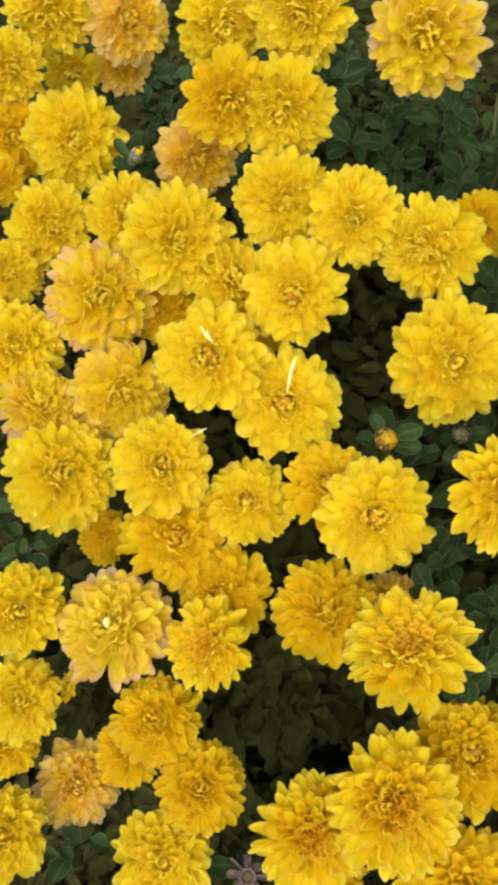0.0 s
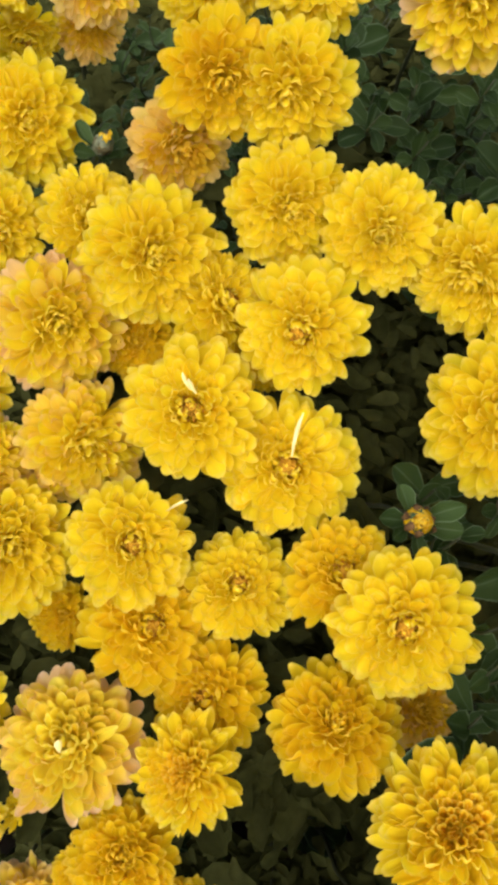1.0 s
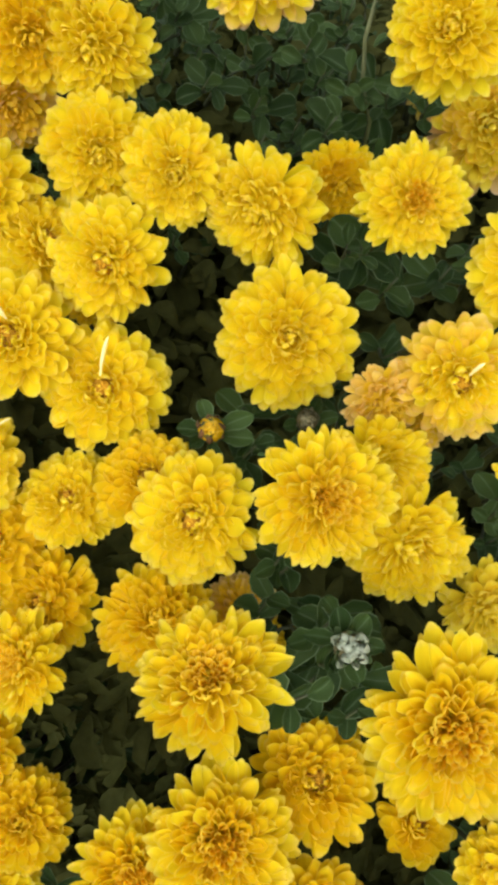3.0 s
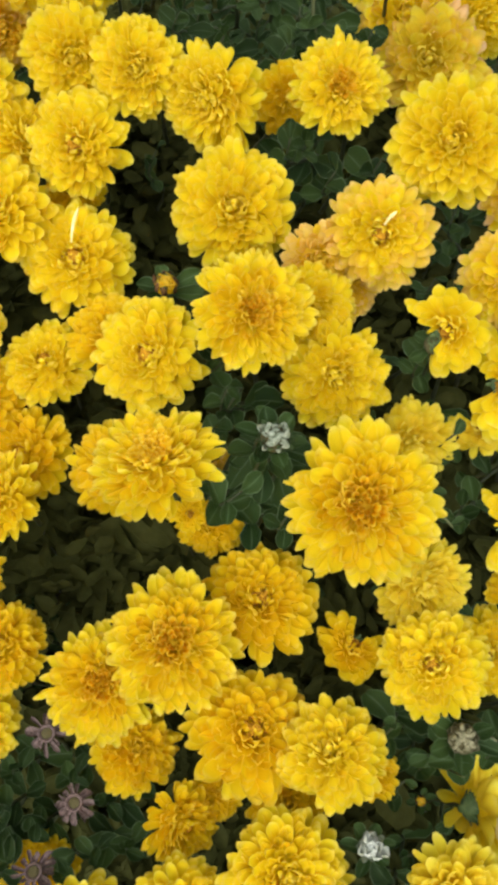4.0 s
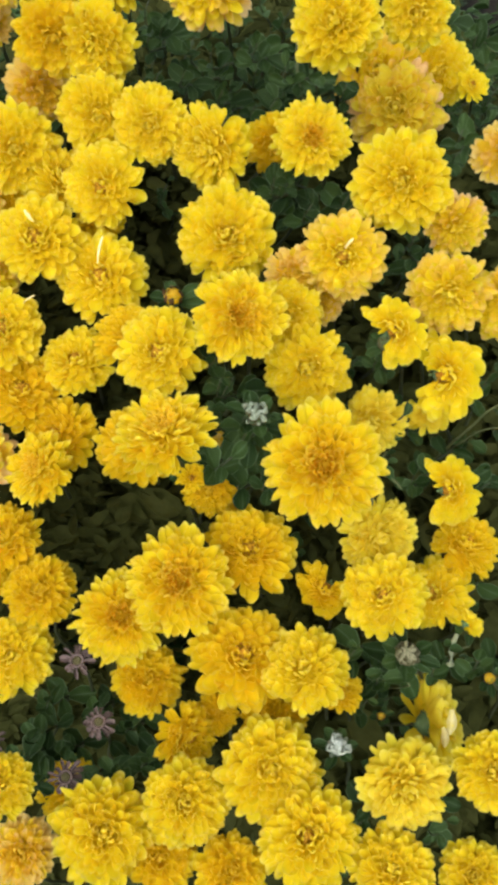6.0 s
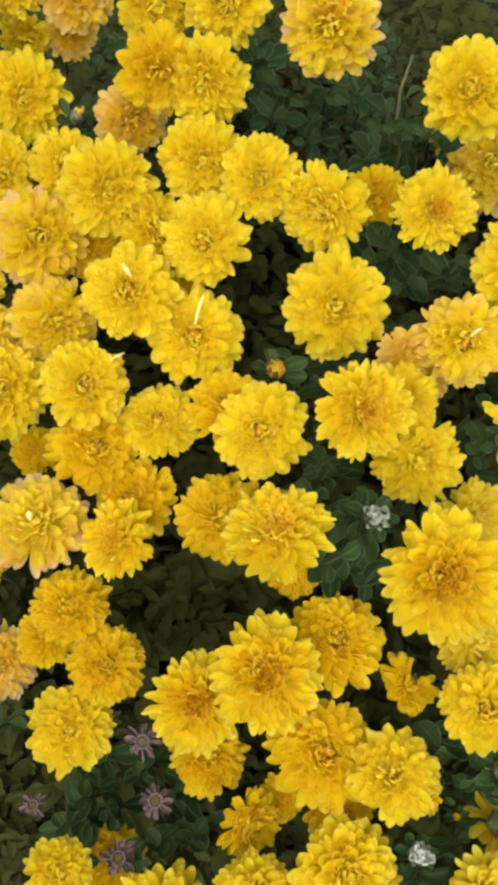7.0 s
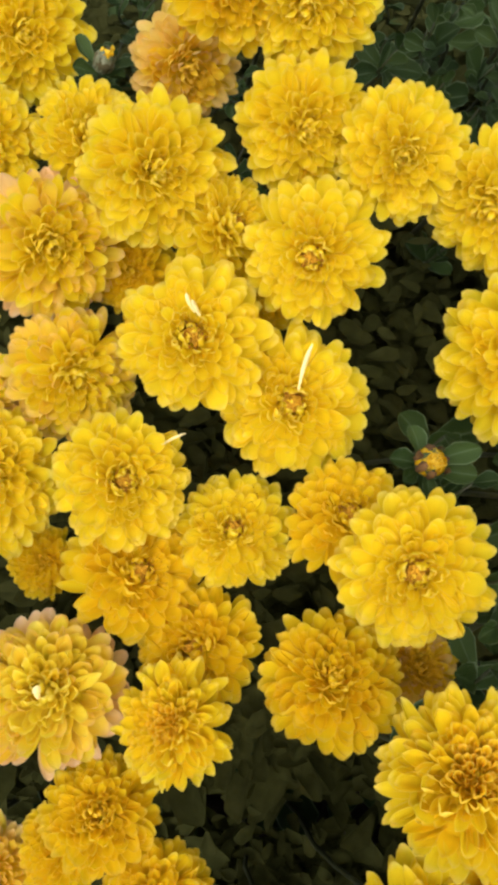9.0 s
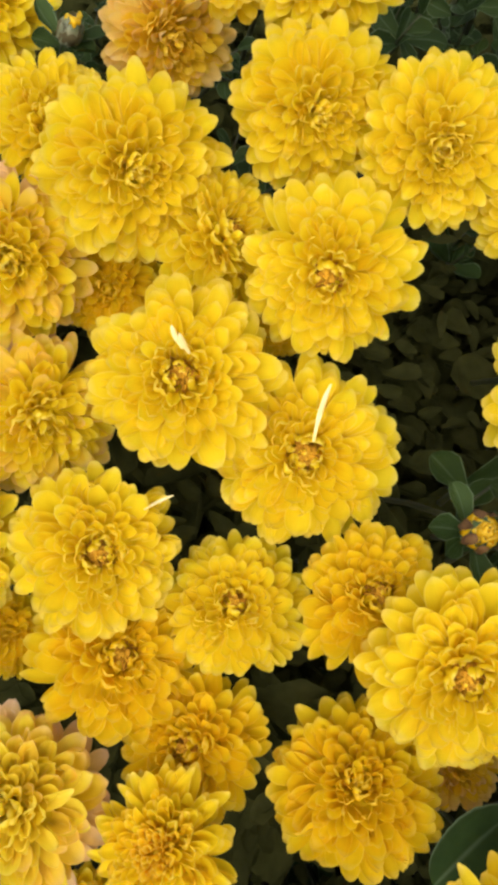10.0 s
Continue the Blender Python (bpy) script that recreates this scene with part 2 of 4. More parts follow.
def lathe(profile, sides=14):
    """A turned form from (radius, height) pairs."""
    verts, faces, uvs = [], [], []
    for k, (r, z) in enumerate(profile):
        for j in range(sides):
            a = 2 * math.pi * j / sides
            verts.append((r * math.cos(a), r * math.sin(a), z))
            uvs.append((k / len(profile), j / sides))
    for k in range(len(profile) - 1):
        for j in range(sides):
            faces.append((k * sides + j, k * sides + (j + 1) % sides, (k + 1) * sides + (j + 1) % sides, (k + 1) * sides + j))
    faces.append(tuple(range(sides))[::-1])
    faces.append(tuple(range((len(profile) - 1) * sides, len(profile) * sides)))
    return verts, faces, uvs


def lerp(a, b, f):
    return a + (b - a) * f


# ---- the bush: its rounded outline, crown and ground ----
CROWN = Vector((0.06, 0.42, 0.0))


def bush_height(x, y):
    dy = y - 0.48 if y < 0.7 else 0.22 + 0.35 * (y - 0.7)
    d2 = (x - 0.06) ** 2 + dy ** 2
    return max(0.0, 0.64 - 1.05 * d2 - 0.5 * d2 ** 3) if d2 < 0.36 else max(0.0, 0.239 - 0.5 * (d2 - 0.36))


def ground():
    verts, faces = [], []
    rings = [0.0, 0.15, 0.3, 0.5, 0.8, 1.3, 2.5, 6, 20, 100, 600, 3000]
    n = 40
    for r in rings:
        for j in range(n):
            a = 2 * math.pi * j / n
            p = Vector((0.06 + r * math.cos(a), 0.34 + r * math.sin(a), 0))
            p.z = 0.02 * noise.noise(p * 3.0) * min(1.0, r) if r < 20 else 0.0
            verts.append(p)
    for k in range(len(rings) - 1):
        for j in range(n):
            faces.append((k * n + j, k * n + (j + 1) % n, (k + 1) * n + (j + 1) % n, (k + 1) * n + j))
    faces.append(tuple(range(n)))
    ob = new("ground", mesh_of("ground", verts, faces, None, SOIL))
    tagged(ob, "dark bare garden soil under the flowers", "ground", kind="structure")


ground()

# ---- chrysanthemum blooms ----
STYLE = {  # petals; how far the rim hangs over; height of the dome; petal width out and in; open middle; how the layers crowd inwards; seat; incurving and hollow, out and in
    "P": dict(n=250, out=114, dome=0.66, wide=0.252, slim=0.098, hole=0.03, crowd=0.62, seat=0.28, core=0.0, curl=(-12, 24), cup=(0.55, 0.8)),
    "D": dict(n=190, out=110, dome=0.58, wide=0.265, slim=0.108, hole=0.17, crowd=0.62, seat=0.24, core=0.30, curl=(-12, 22), cup=(0.55, 0.8)),
    "Q": dict(n=255, out=104, dome=0.54, wide=0.240, slim=0.090, hole=0.04, crowd=0.72, seat=0.24, core=0.24, curl=(-8, 10), cup=(0.50, 1.5)),
    "O": dict(n=52, out=98, dome=0.38, wide=0.340, slim=0.190, hole=0.22, crowd=0.60, seat=0.05, core=0.14, curl=(-8, 22), cup=(0.30, 0.7)),
    "H": dict(n=58, out=96, dome=0.40, wide=0.330, slim=0.190, hole=0.22, crowd=0.60, seat=0.05, core=0.14, curl=(-6, 20), cup=(0.30, 0.7)),
}
LOOSE = 42
made_protos = {}


def bloom_proto(style, colour, seed):
    """A bloom of radius 1 that faces +z, its seat at the origin."""
    rng = random.Random(seed * 977 + ord(style) * 31)
    st = STYLE[style]
    root = new("chrysanthemum", None)
    root.empty_display_size = 0.01
    pieces, florets = [], []
    turn = rng.uniform(0, 6.28)
    rim = 0.17
    lop = rng.uniform(0, 6.28)
    for i in range(st["n"]):
        f = i / (st["n"] - 1)
        a = turn + i * 2.39996 + rng.gauss(0, 0.09)
        if style == "H":  # a one-sided bloom: its petals fan out about +x
            a = 2.3 * (2 * ((i * 0.618) % 1.0) - 1) + rng.uniform(-0.1, 0.1)
        # the tips lie on a dome: a rim that hangs over, then overlapping layers that shorten towards the middle
        size = min(1.05, rng.gauss(0.955, 0.055 if f < 0.25 else 0.06)) * (1 + 0.03 * math.sin(a - lop) + 0.02 * math.sin(3 * a + lop))
        if f < rim:
            th = lerp(radians(st["out"]), math.pi / 2, f / rim) + rng.gauss(0, 0.05)
            out, tip_z = math.sin(th), 0.6 * st["dome"] * math.cos(th)
        else:
            g = (f - rim) / (1 - rim)
            out = lerp(st["hole"], 1.0, (1 - g) ** st["crowd"])
            tip_z = st["dome"] * math.sqrt(max(0.0, 1 - out ** 2.2)) + rng.gauss(0, 0.025)
        inward = (1 - out) ** 0.8 if f >= rim else 0.0
        tip_r, tip_z = size * out, size * tip_z
        seat_r, seat_z = lerp(0.09, 0.75 * st["hole"], f), st["seat"] * f - 0.02
        rolled = style == "Q" and out < 0.29
        if rolled:  # rolled florets stand upright side by side
            seat_r, seat_z = 0.80 * tip_r, tip_z - rng.uniform(0.20, 0.24)
        reach, rise = tip_r - seat_r, tip_z - seat_z
        curl = radians(lerp(*st["curl"], inward) + rng.gauss(0, 9))
        length = math.hypot(reach, rise) * 1.04
        twist, bend = rng.gauss(0, 0.28), rng.gauss(0, 0.11)
        if rng.random() < 0.05:  # here and there a petal is bent out of its row
            curl, twist, bend = curl + rng.gauss(0, 0.6), rng.gauss(0, 0.8), rng.gauss(0, 0.25)
        lift = math.atan2(rise, reach) - curl / 3 + radians(rng.gauss(0, 6))
        width = lerp(st["wide"], st["slim"], inward) * (0.92 if f < 0.15 else 1.0) * rng.uniform(0.76, 1.22)
        sharp = 0.035 if style == "Q" and f < 0.3 else 0.0  # quilled blooms have pointed petals at the rim
        b = blade(length, width, lift, curl, lerp(*st["cup"], inward) * rng.uniform(0.6, 1.35), bend, twist, rows=8, cols=4, claw=0.30, wide=rng.uniform(0.73, 0.84) - sharp, point=rng.uniform(0.42, 0.54) + 2.6 * sharp, wave=0.17, tip=rng.uniform(0.10, 0.28) * (1 - 4 * sharp), hook=radians(rng.uniform(0, 50)), rng=rng)
        if rolled:
            b = quill(length, lerp(0.036, 0.056, out / 0.29) * rng.uniform(0.85, 1.15), min(lift, radians(84)), rng)
        m = Matrix.Rotation(a, 4, "Z") @ Matrix.Translation((seat_r, 0, seat_z))
        (florets if rolled else pieces).append(moved(b, m))
    # a few narrow petals stand round the very middle
    crowd = {"P": (30, 0.0, 0.17, 0.44), "D": (22, 0.14, 0.22, 0.30), "Q": (0, 0.03, 0.17, 0.30), "O": (10, 0.18, 0.24, 0.20), "H": (18, 0.16, 0.26, 0.22)}[style]
    for i in range(crowd[0]):
        g = (i + 0.5) / crowd[0]
        r = lerp(crowd[1], crowd[2], math.sqrt(g))
        tall = crowd[3] * rng.uniform(0.75, 1.05)
        lift = radians(lerp(92, 68, g) + rng.gauss(0, 9))
        b = blade(tall, rng.uniform(0.07, 0.12), lift, radians(rng.gauss(45, 28)), 0.9, rng.gauss(0, 0.2), rng.gauss(0, 0.5), rows=5, cols=4, claw=0.5, wide=0.75, tip=0.25, rng=rng)
        a = rng.uniform(-1.6, 1.6) if style == "H" else turn + i * 2.39996 + rng.gauss(0, 0.3)
        pieces.append(moved(b, Matrix.Rotation(a, 4, "Z") @ Matrix.Translation((r, 0, 0.12 + 0.2 * st["core"]))))
    # an added filler dome inside the bloom keeps the gaps between petals shallow and bright
    if style in "PDQ":
        ring = [lerp(0.61, {"P": 0.16, "D": 0.27, "Q": 0.30}[style], k / 8) for k in range(9)]
        v, f, u = lathe([(0.3, -0.05)] + [(r, 0.63 * st["dome"] * math.sqrt(max(0.0, 1 - (r / 0.63) ** 2.2)) + 0.02 * (k % 2)) for k, r in enumerate(ring)] + [(0.06, 0.16)], 26)
        pieces.append((v, f[:-2], [(0.45, 0.3)] * len(v)))
    outer, middle, inner = {"F": ("F", "F2", "Y"), "L": ("F", "F2", "S"), "B": ("B", "B", "B2"), "F2": ("F2", "F2", "Y"), "X": ("X", "X2", "F2")}.get(colour, (colour,) * 3)
    if style == "Q" and colour == "G":  # golden only towards the middle
        outer, middle, inner = "Y", "Y", "G"
    material, rest = PETAL[outer], pieces[LOOSE:]
    if middle != inner:  # the faded petals thin out towards the middle
        old = [rng.random() > i / st["n"] * 1.1 for i in range(LOOSE, len(pieces))]
        under("middle_petals", mesh_of("middle_petals", *join([p for p, o in zip(rest, old) if o]), PETAL[middle]), root, "petals of a paler shade towards the rim", "stuff")
        rest = [p for p, o in zip(rest, old) if not o]
    inner = PETAL[inner]
    for p in pieces[:LOOSE]:
        under("petal", mesh_of("petal", *p, material), root)
    under("inner_petals", mesh_of("inner_petals", *join(rest), inner), root, "dense incurved inner petals", "stuff")
    if style != "P":
        quills = florets
        n, reach = {"D": (60, 0.14), "Q": (0, 0.08), "O": (70, 0.19), "H": (36, 0.13)}[style]
        z0 = st["core"]
        for i in range(n):
            g = (i + 0.5) / n
            r, a = reach * math.sqrt(g), i * 2.39996
            tall = (0.24 if style == "D" else 0.18) * rng.uniform(0.8, 1.12)
            b = blade(tall, 0.055 * rng.uniform(0.85, 1.15), radians(lerp(86, 44, g)), radians(rng.uniform(45, 115)), 1.3, rng.gauss(0, 0.2), rng.gauss(0, 0.2), rows=6, cols=2, claw=0.8, wide=0.8, tip=0.35, rng=rng)
            quills.append(moved(b, Matrix.Rotation(a + rng.uniform(-0.2, 0.2), 4, "Z") @ Matrix.Translation((r * 0.85, 0, z0 - 0.06 - 0.08 * g))))
        centre = under("quilled_centre" if style == "Q" else "disc", mesh_of("centre", *join(quills), PETAL["C"] if style == "Q" else DISC), root, "tight golden florets in the middle", "stuff")
        # the quilled heart is raised and petal-coloured to brighten the gaps between florets
        heart = [(0.05, -0.05), (0.30, 0.20), (0.24, 0.27), (0.15, 0.32), (0.02, 0.34)] if style == "Q" else [(0.05, -0.05), (reach * 0.9, z0 - 0.06), (reach * 0.6, z0 + 0.02), (0.02, z0 + 0.04)]
        under("receptacle", mesh_of("receptacle", *lathe(heart), PETAL["C"] if style == "Q" else DISC), centre)
    v, f, u = lathe([(0.04, -0.26), (0.06, -0.20), (0.12, -0.17), (0.17, -0.11), (0.20, -0.04), (0.21, 0.03), (0.18, 0.02)], 28)
    v = [(x * (1 + 0.10 * (j % 2)), y * (1 + 0.10 * (j % 2)), z + (0.05 * (j % 2) if z > 0.0 else 0)) for j, (x, y, z) in enumerate(v)]
    cup = [(v, f, u)]
    for i in range(22):
        b = blade(0.19 * rng.uniform(0.8, 1.15), 0.075, radians(rng.uniform(38, 70)), radians(rng.uniform(-45, 0)), 0.5, rows=4, cols=2, claw=0.7, wide=0.5, rng=rng)
        cup.append(moved(b, Matrix.Rotation(i * 2.39996, 4, "Z") @ Matrix.Translation((0.13 + 0.08 * (i % 2), 0, -0.14 + 0.08 * (i % 2)))))
    under("calyx", mesh_of("calyx", *join(cup), CALYX), root, "green cup of small pointed scales behind the petals", "stuff")
    return root


LABEL = {
    "L": "pale lemon chrysanthemum bloom with a blush pink rim",
    "Y": "fresh bright yellow double chrysanthemum bloom on the bush",
    "G": "deep golden yellow double chrysanthemum bloom, slightly shaded",
    "S": "pale lemon chrysanthemum bloom with loose drooping petals",
    "F2": "yellow chrysanthemum bloom with blush pink petal tips",
    "F": "fading chrysanthemum bloom turning buff pink at the rim",
    "B": "ageing amber chrysanthemum bloom behind brighter ones",
    "X": "withered pinkish brown chrysanthemum bloom, low in the bush",
}
made_blooms = []


def facing(el, az):
    e, a = radians(el), radians(az)
    return Vector((math.cos(e) * math.sin(a), -math.cos(e) * math.cos(a), math.sin(e)))


def stem_under(thing, seat, axis, thick, rng):
    """The stalk from a bloom back into the bush and down to the crown."""
    p0 = seat
    lean = (seat - Vector((0.05, -0.02, 0.90))).normalized()
    lean = Vector((lean.x, lean.y, min(lean.z, -0.5))).normalized()
    p1 = seat - axis * 0.03 + lean * 0.08
    if axis.dot(lean) > -0.1:  # a bloom that hangs over shows its stalk
        lean = Vector((0, 0.35, -0.94))
        p1 = seat - axis * 0.015 + lean * 0.01
    p2 = seat + lean * min(0.34, seat.z / 1.1) + Vector((rng.uniform(-0.02, 0.02), 0, 0))
    foot = Vector((lerp(p2.x, CROWN.x, 0.3), lerp(p2.y + 0.05, CROWN.y, 0.2), 0))
    path = []
    for k in range(11):
        t = k / 10
        path.append(Vector((0.003 * math.sin(k * 1.3), 0, 0.002 * math.sin(k * 0.9))) + p0 * (1 - t) ** 3 + p1 * 3 * t * (1 - t) ** 2 + p2 * 3 * t * t * (1 - t) + foot * t ** 3)
    me = mesh_of("stem", *tube(path, [thick * lerp(0.8, 1.7, k / 10) for k in range(11)]), STEM)
    ob = under("stem", me, thing)
    ob.matrix_parent_inverse = thing.matrix_basis.inverted()


def bloom(style, colour, x, y, z, radius, el, az, fan=None):
    rng = random.Random(len(made_blooms) * 13 + 5)
    seeds = {"P": 6, "D": 5, "Q": 4, "O": 3, "H": 3}[style]
    key = (style, colour, len(made_blooms) % seeds)
    if key not in made_protos:
        made_protos[key] = bloom_proto(*key)
    axis = facing(el, az)
    m = Matrix.LocRotScale((x, y, z), axis.to_track_quat("Z", "Y"), Vector((radius, radius, radius * rng.uniform(0.94, 1.08)))) @ Matrix.Rotation(rng.uniform(0, 6.28) if fan is None else radians(fan), 4, "Z")
    ob = copy_thing(made_protos[key], m)
    tagged(ob, LABEL[colour], "flower", "chrysanthemum blooms")
    made_blooms.append((Vector((x, y, z)), axis, radius))
    stem_under(ob, Vector((x, y, z)) - axis * 0.14 * radius, axis, 0.0010, rng)
    return ob


bloom("P", "Y", -0.0940, 0.4062, 0.6614, 0.0207, -1, 15)
bloom("P", "B", -0.0597, 0.4111, 0.6558, 0.0201, 17, 29)
bloom("P", "B", -0.0668, 0.4212, 0.6288, 0.0144, 11, 8)
bloom("P", "Y", -0.0144, 0.3733, 0.6726, 0.0195, 4, 19)
bloom("P", "Y", 0.0187, 0.3631, 0.6811, 0.0215, 12, -11)
bloom("P", "F", 0.0673, 0.3523, 0.6785, 0.0237, 10, -12)
bloom("P", "Y", -0.1101, 0.3818, 0.6484, 0.0170, 12, 28)
bloom("D", "Y", -0.0893, 0.4103, 0.6317, 0.0141, -13, 17)
bloom("P", "Y", -0.0832, 0.3654, 0.6226, 0.0235, 30, 24)
bloom("P", "G", -0.1123, 0.3731, 0.6204, 0.0196, 25, 17)
bloom("P", "G", -0.1143, 0.3447, 0.6157, 0.0118, 22, 28)
bloom("P", "G", -0.0100, 0.3351, 0.6598, 0.0198, 19, 14)
bloom("P", "Y", 0.0112, 0.3333, 0.6581, 0.0216, 9, -5)
bloom("P", "B", -0.0262, 0.3490, 0.6261, 0.0191, 15, 20)
bloom("P", "Y", 0.0119, 0.3059, 0.6344, 0.0206, 26, 11)
bloom("P", "Y", 0.0397, 0.2913, 0.6370, 0.0194, 32, -4)
bloom("P", "Y", 0.0692, 0.2828, 0.6303, 0.0218, 13, -26)
bloom("P", "G", 0.1008, 0.3365, 0.5990, 0.0173, 18, 8)
bloom("P", "Y", -0.0898, 0.3249, 0.6062, 0.0202, 23, 26)
bloom("P", "Y", -0.0551, 0.3224, 0.6129, 0.0192, 51, 30)
bloom("P", "Y", -0.0315, 0.2971, 0.6213, 0.0231, 34, 21)
bloom("P", "F", -0.0650, 0.2930, 0.5940, 0.0246, 36, 17)
bloom("D", "Y", -0.0087, 0.2870, 0.6093, 0.0182, 50, 54)
bloom("P", "G", 0.0055, 0.2907, 0.5822, 0.0141, 44, 0)
bloom("P", "G", -0.0394, 0.2952, 0.5825, 0.0155, 43, 9)
bloom("P", "Y", -0.1079, 0.3077, 0.5950, 0.0160, 23, 25)
bloom("P", "Y", -0.1021, 0.2776, 0.5782, 0.0213, 45, 15)
bloom("D", "Y", 0.0165, 0.2692, 0.6180, 0.0204, 34, -11)
bloom("D", "Y", -0.0163, 0.2500, 0.6007, 0.0228, 56, 7)
bloom("D", "Y", 0.0135, 0.2420, 0.5841, 0.0237, 53, 2)
bloom("P", "F2", -0.0552, 0.2606, 0.5695, 0.0226, 33, 24)
bloom("P", "Y", 0.0774, 0.2476, 0.6041, 0.0249, 47, -3)
bloom("P", "F", -0.0907, 0.2544, 0.5640, 0.0192, 73, 70)
bloom("P", "Y", -0.0793, 0.2290, 0.5526, 0.0252, 47, 33)
bloom("D", "Y", -0.0346, 0.2206, 0.5701, 0.0213, 52, 16)
bloom("D", "Y", -0.0005, 0.2168, 0.5506, 0.0192, 69, -13)
bloom("P", "G", -0.0641, 0.2197, 0.5168, 0.0131, 62, 2)
bloom("D", "G", -0.0307, 0.2053, 0.5398, 0.0223, 67, 46)
bloom("D", "G", 0.0305, 0.2079, 0.5756, 0.0188, 79, -8)
bloom("D", "Y", 0.0469, 0.1893, 0.5835, 0.0219, 50, -21)
bloom("D", "G", -0.0099, 0.1884, 0.5254, 0.0210, 58, -31)
bloom("Q", "G", -0.0145, 0.1617, 0.5319, 0.0186, 60, -51)
bloom("P", "L", -0.0539, 0.1715, 0.5258, 0.0244, 74, -9)
bloom("P", "Y", -0.0918, 0.1756, 0.5323, 0.0193, 51, 36)
bloom("P", "G", 0.0321, 0.1778, 0.5288, 0.0227, 82, -30)
bloom("Q", "G", 0.0525, 0.1331, 0.5921, 0.0211, 84, -105)
bloom("P", "Y", -0.0920, 0.1472, 0.5091, 0.0181, 66, 30)
bloom("P", "G", -0.0995, 0.1368, 0.4855, 0.0137, 85, 67)
bloom("O", "Y", -0.0726, 0.1559, 0.5036, 0.0080, 42, -88)
bloom("P", "G", -0.0363, 0.1432, 0.4980, 0.0192, 81, 2)
bloom("P", "G", -0.0501, 0.1393, 0.4740, 0.0155, 70, -24)
bloom("P", "G", -0.0183, 0.1212, 0.4851, 0.0189, 77, 15)
bloom("P", "X", -0.0740, 0.1301, 0.4597, 0.0194, 68, 44)
bloom("P", "Y", -0.0987, 0.1052, 0.4723, 0.0195, 68, 46)
bloom("P", "Y", -0.0349, 0.1002, 0.4575, 0.0216, 66, 33)
bloom("Q", "G", 0.0254, 0.1021, 0.4963, 0.0223, 62, 9)
bloom("Q", "G", 0.0545, 0.1066, 0.5200, 0.0254, 67, 5)
bloom("D", "G", 0.0853, 0.1282, 0.5108, 0.0230, 74, 37)
bloom("D", "G", 0.0826, 0.0864, 0.4864, 0.0251, 76, 25)
bloom("P", "Y", 0.1118, 0.0743, 0.4965, 0.0201, 78, -74)
bloom("P", "G", 0.0328, 0.0958, 0.4383, 0.0196, 73, 49)
bloom("D", "G", 0.0528, 0.0672, 0.4396, 0.0177, 29, 46)
bloom("P", "Y", 0.0951, 0.0428, 0.4613, 0.0246, 66, 12)
bloom("P", "Y", 0.0554, 0.0319, 0.4506, 0.0207, 64, 29)
bloom("P", "Y", 0.0162, 0.0235, 0.4324, 0.0254, 73, 43)
bloom("D", "Y", 0.1126, 0.0139, 0.4599, 0.0230, 74, -43)
bloom("P", "S", 0.1543, 0.0335, 0.4705, 0.0213, 44, 3)
bloom("P", "Y", 0.1919, 0.0350, 0.4821, 0.0177, 63, -50)
bloom("P", "Y", 0.1471, 0.0001, 0.4578, 0.0191, 89, -16)
bloom("P", "Y", 0.1815, -0.0015, 0.4603, 0.0154, 73, -45)
bloom("P", "G", 0.0770, 0.0061, 0.4307, 0.0177, 77, 9)
bloom("P", "G", 0.0423, 0.0158, 0.4148, 0.0180, 75, 26)
bloom("P", "Y", -0.0319, 0.0387, 0.4478, 0.0165, 65, 69)
bloom("P", "B", -0.0269, 0.0200, 0.4080, 0.0178, 70, 48)
bloom("P", "Y", 0.1284, 0.3144, 0.6739, 0.0221, 33, -17)
bloom("P", "F2", 0.1640, 0.4124, 0.5980, 0.0282, 40, -11)
bloom("P", "L", 0.1744, 0.3911, 0.5870, 0.0302, 30, -14)
bloom("P", "Y", 0.1674, 0.3272, 0.6731, 0.0172, 13, -9)
bloom("P", "Y", 0.1994, 0.4118, 0.6003, 0.0225, 20, -3)
bloom("O", "Y", 0.2155, 0.3859, 0.6043, 0.0111, 43, 31)
bloom("P", "Y", 0.1584, 0.2542, 0.6282, 0.0244, 35, -21)
bloom("P", "B", 0.2048, 0.2651, 0.6367, 0.0155, 7, -5)
bloom("P", "F2", 0.2087, 0.2125, 0.5908, 0.0197, 22, -37)
bloom("P", "F", 0.1851, 0.2461, 0.6110, 0.0155, 15, 2)
bloom("P", "F2", 0.1781, 0.2098, 0.6002, 0.0201, 21, -11)
bloom("D", "F2", 0.1305, 0.2259, 0.6099, 0.0208, 29, -10)
bloom("P", "B", 0.1070, 0.2256, 0.5991, 0.0144, 17, 21)
bloom("P", "B", 0.1200, 0.2316, 0.5796, 0.0152, 21, -0)
bloom("H", "Y", 0.1512, 0.1872, 0.5978, 0.0169, 21, -30, 40)
bloom("H", "Y", 0.1755, 0.1811, 0.5762, 0.0212, 30, -42, 27)
bloom("H", "S", 0.1730, 0.1841, 0.5487, 0.0139, 59, -50, -20)
bloom("Q", "Y", 0.1171, 0.2768, 0.6376, 0.0187, 41, 1)
bloom("Q", "G", 0.0828, 0.1758, 0.6175, 0.0203, 47, 22)
bloom("P", "Y", 0.1040, 0.2027, 0.5940, 0.0178, 28, 6)
bloom("P", "Y", 0.1133, 0.1832, 0.5800, 0.0205, 32, 1)
bloom("P", "S", 0.1437, 0.1748, 0.5519, 0.0169, 30, 7)
bloom("Q", "G", 0.1178, 0.1227, 0.5850, 0.0259, 54, -8)
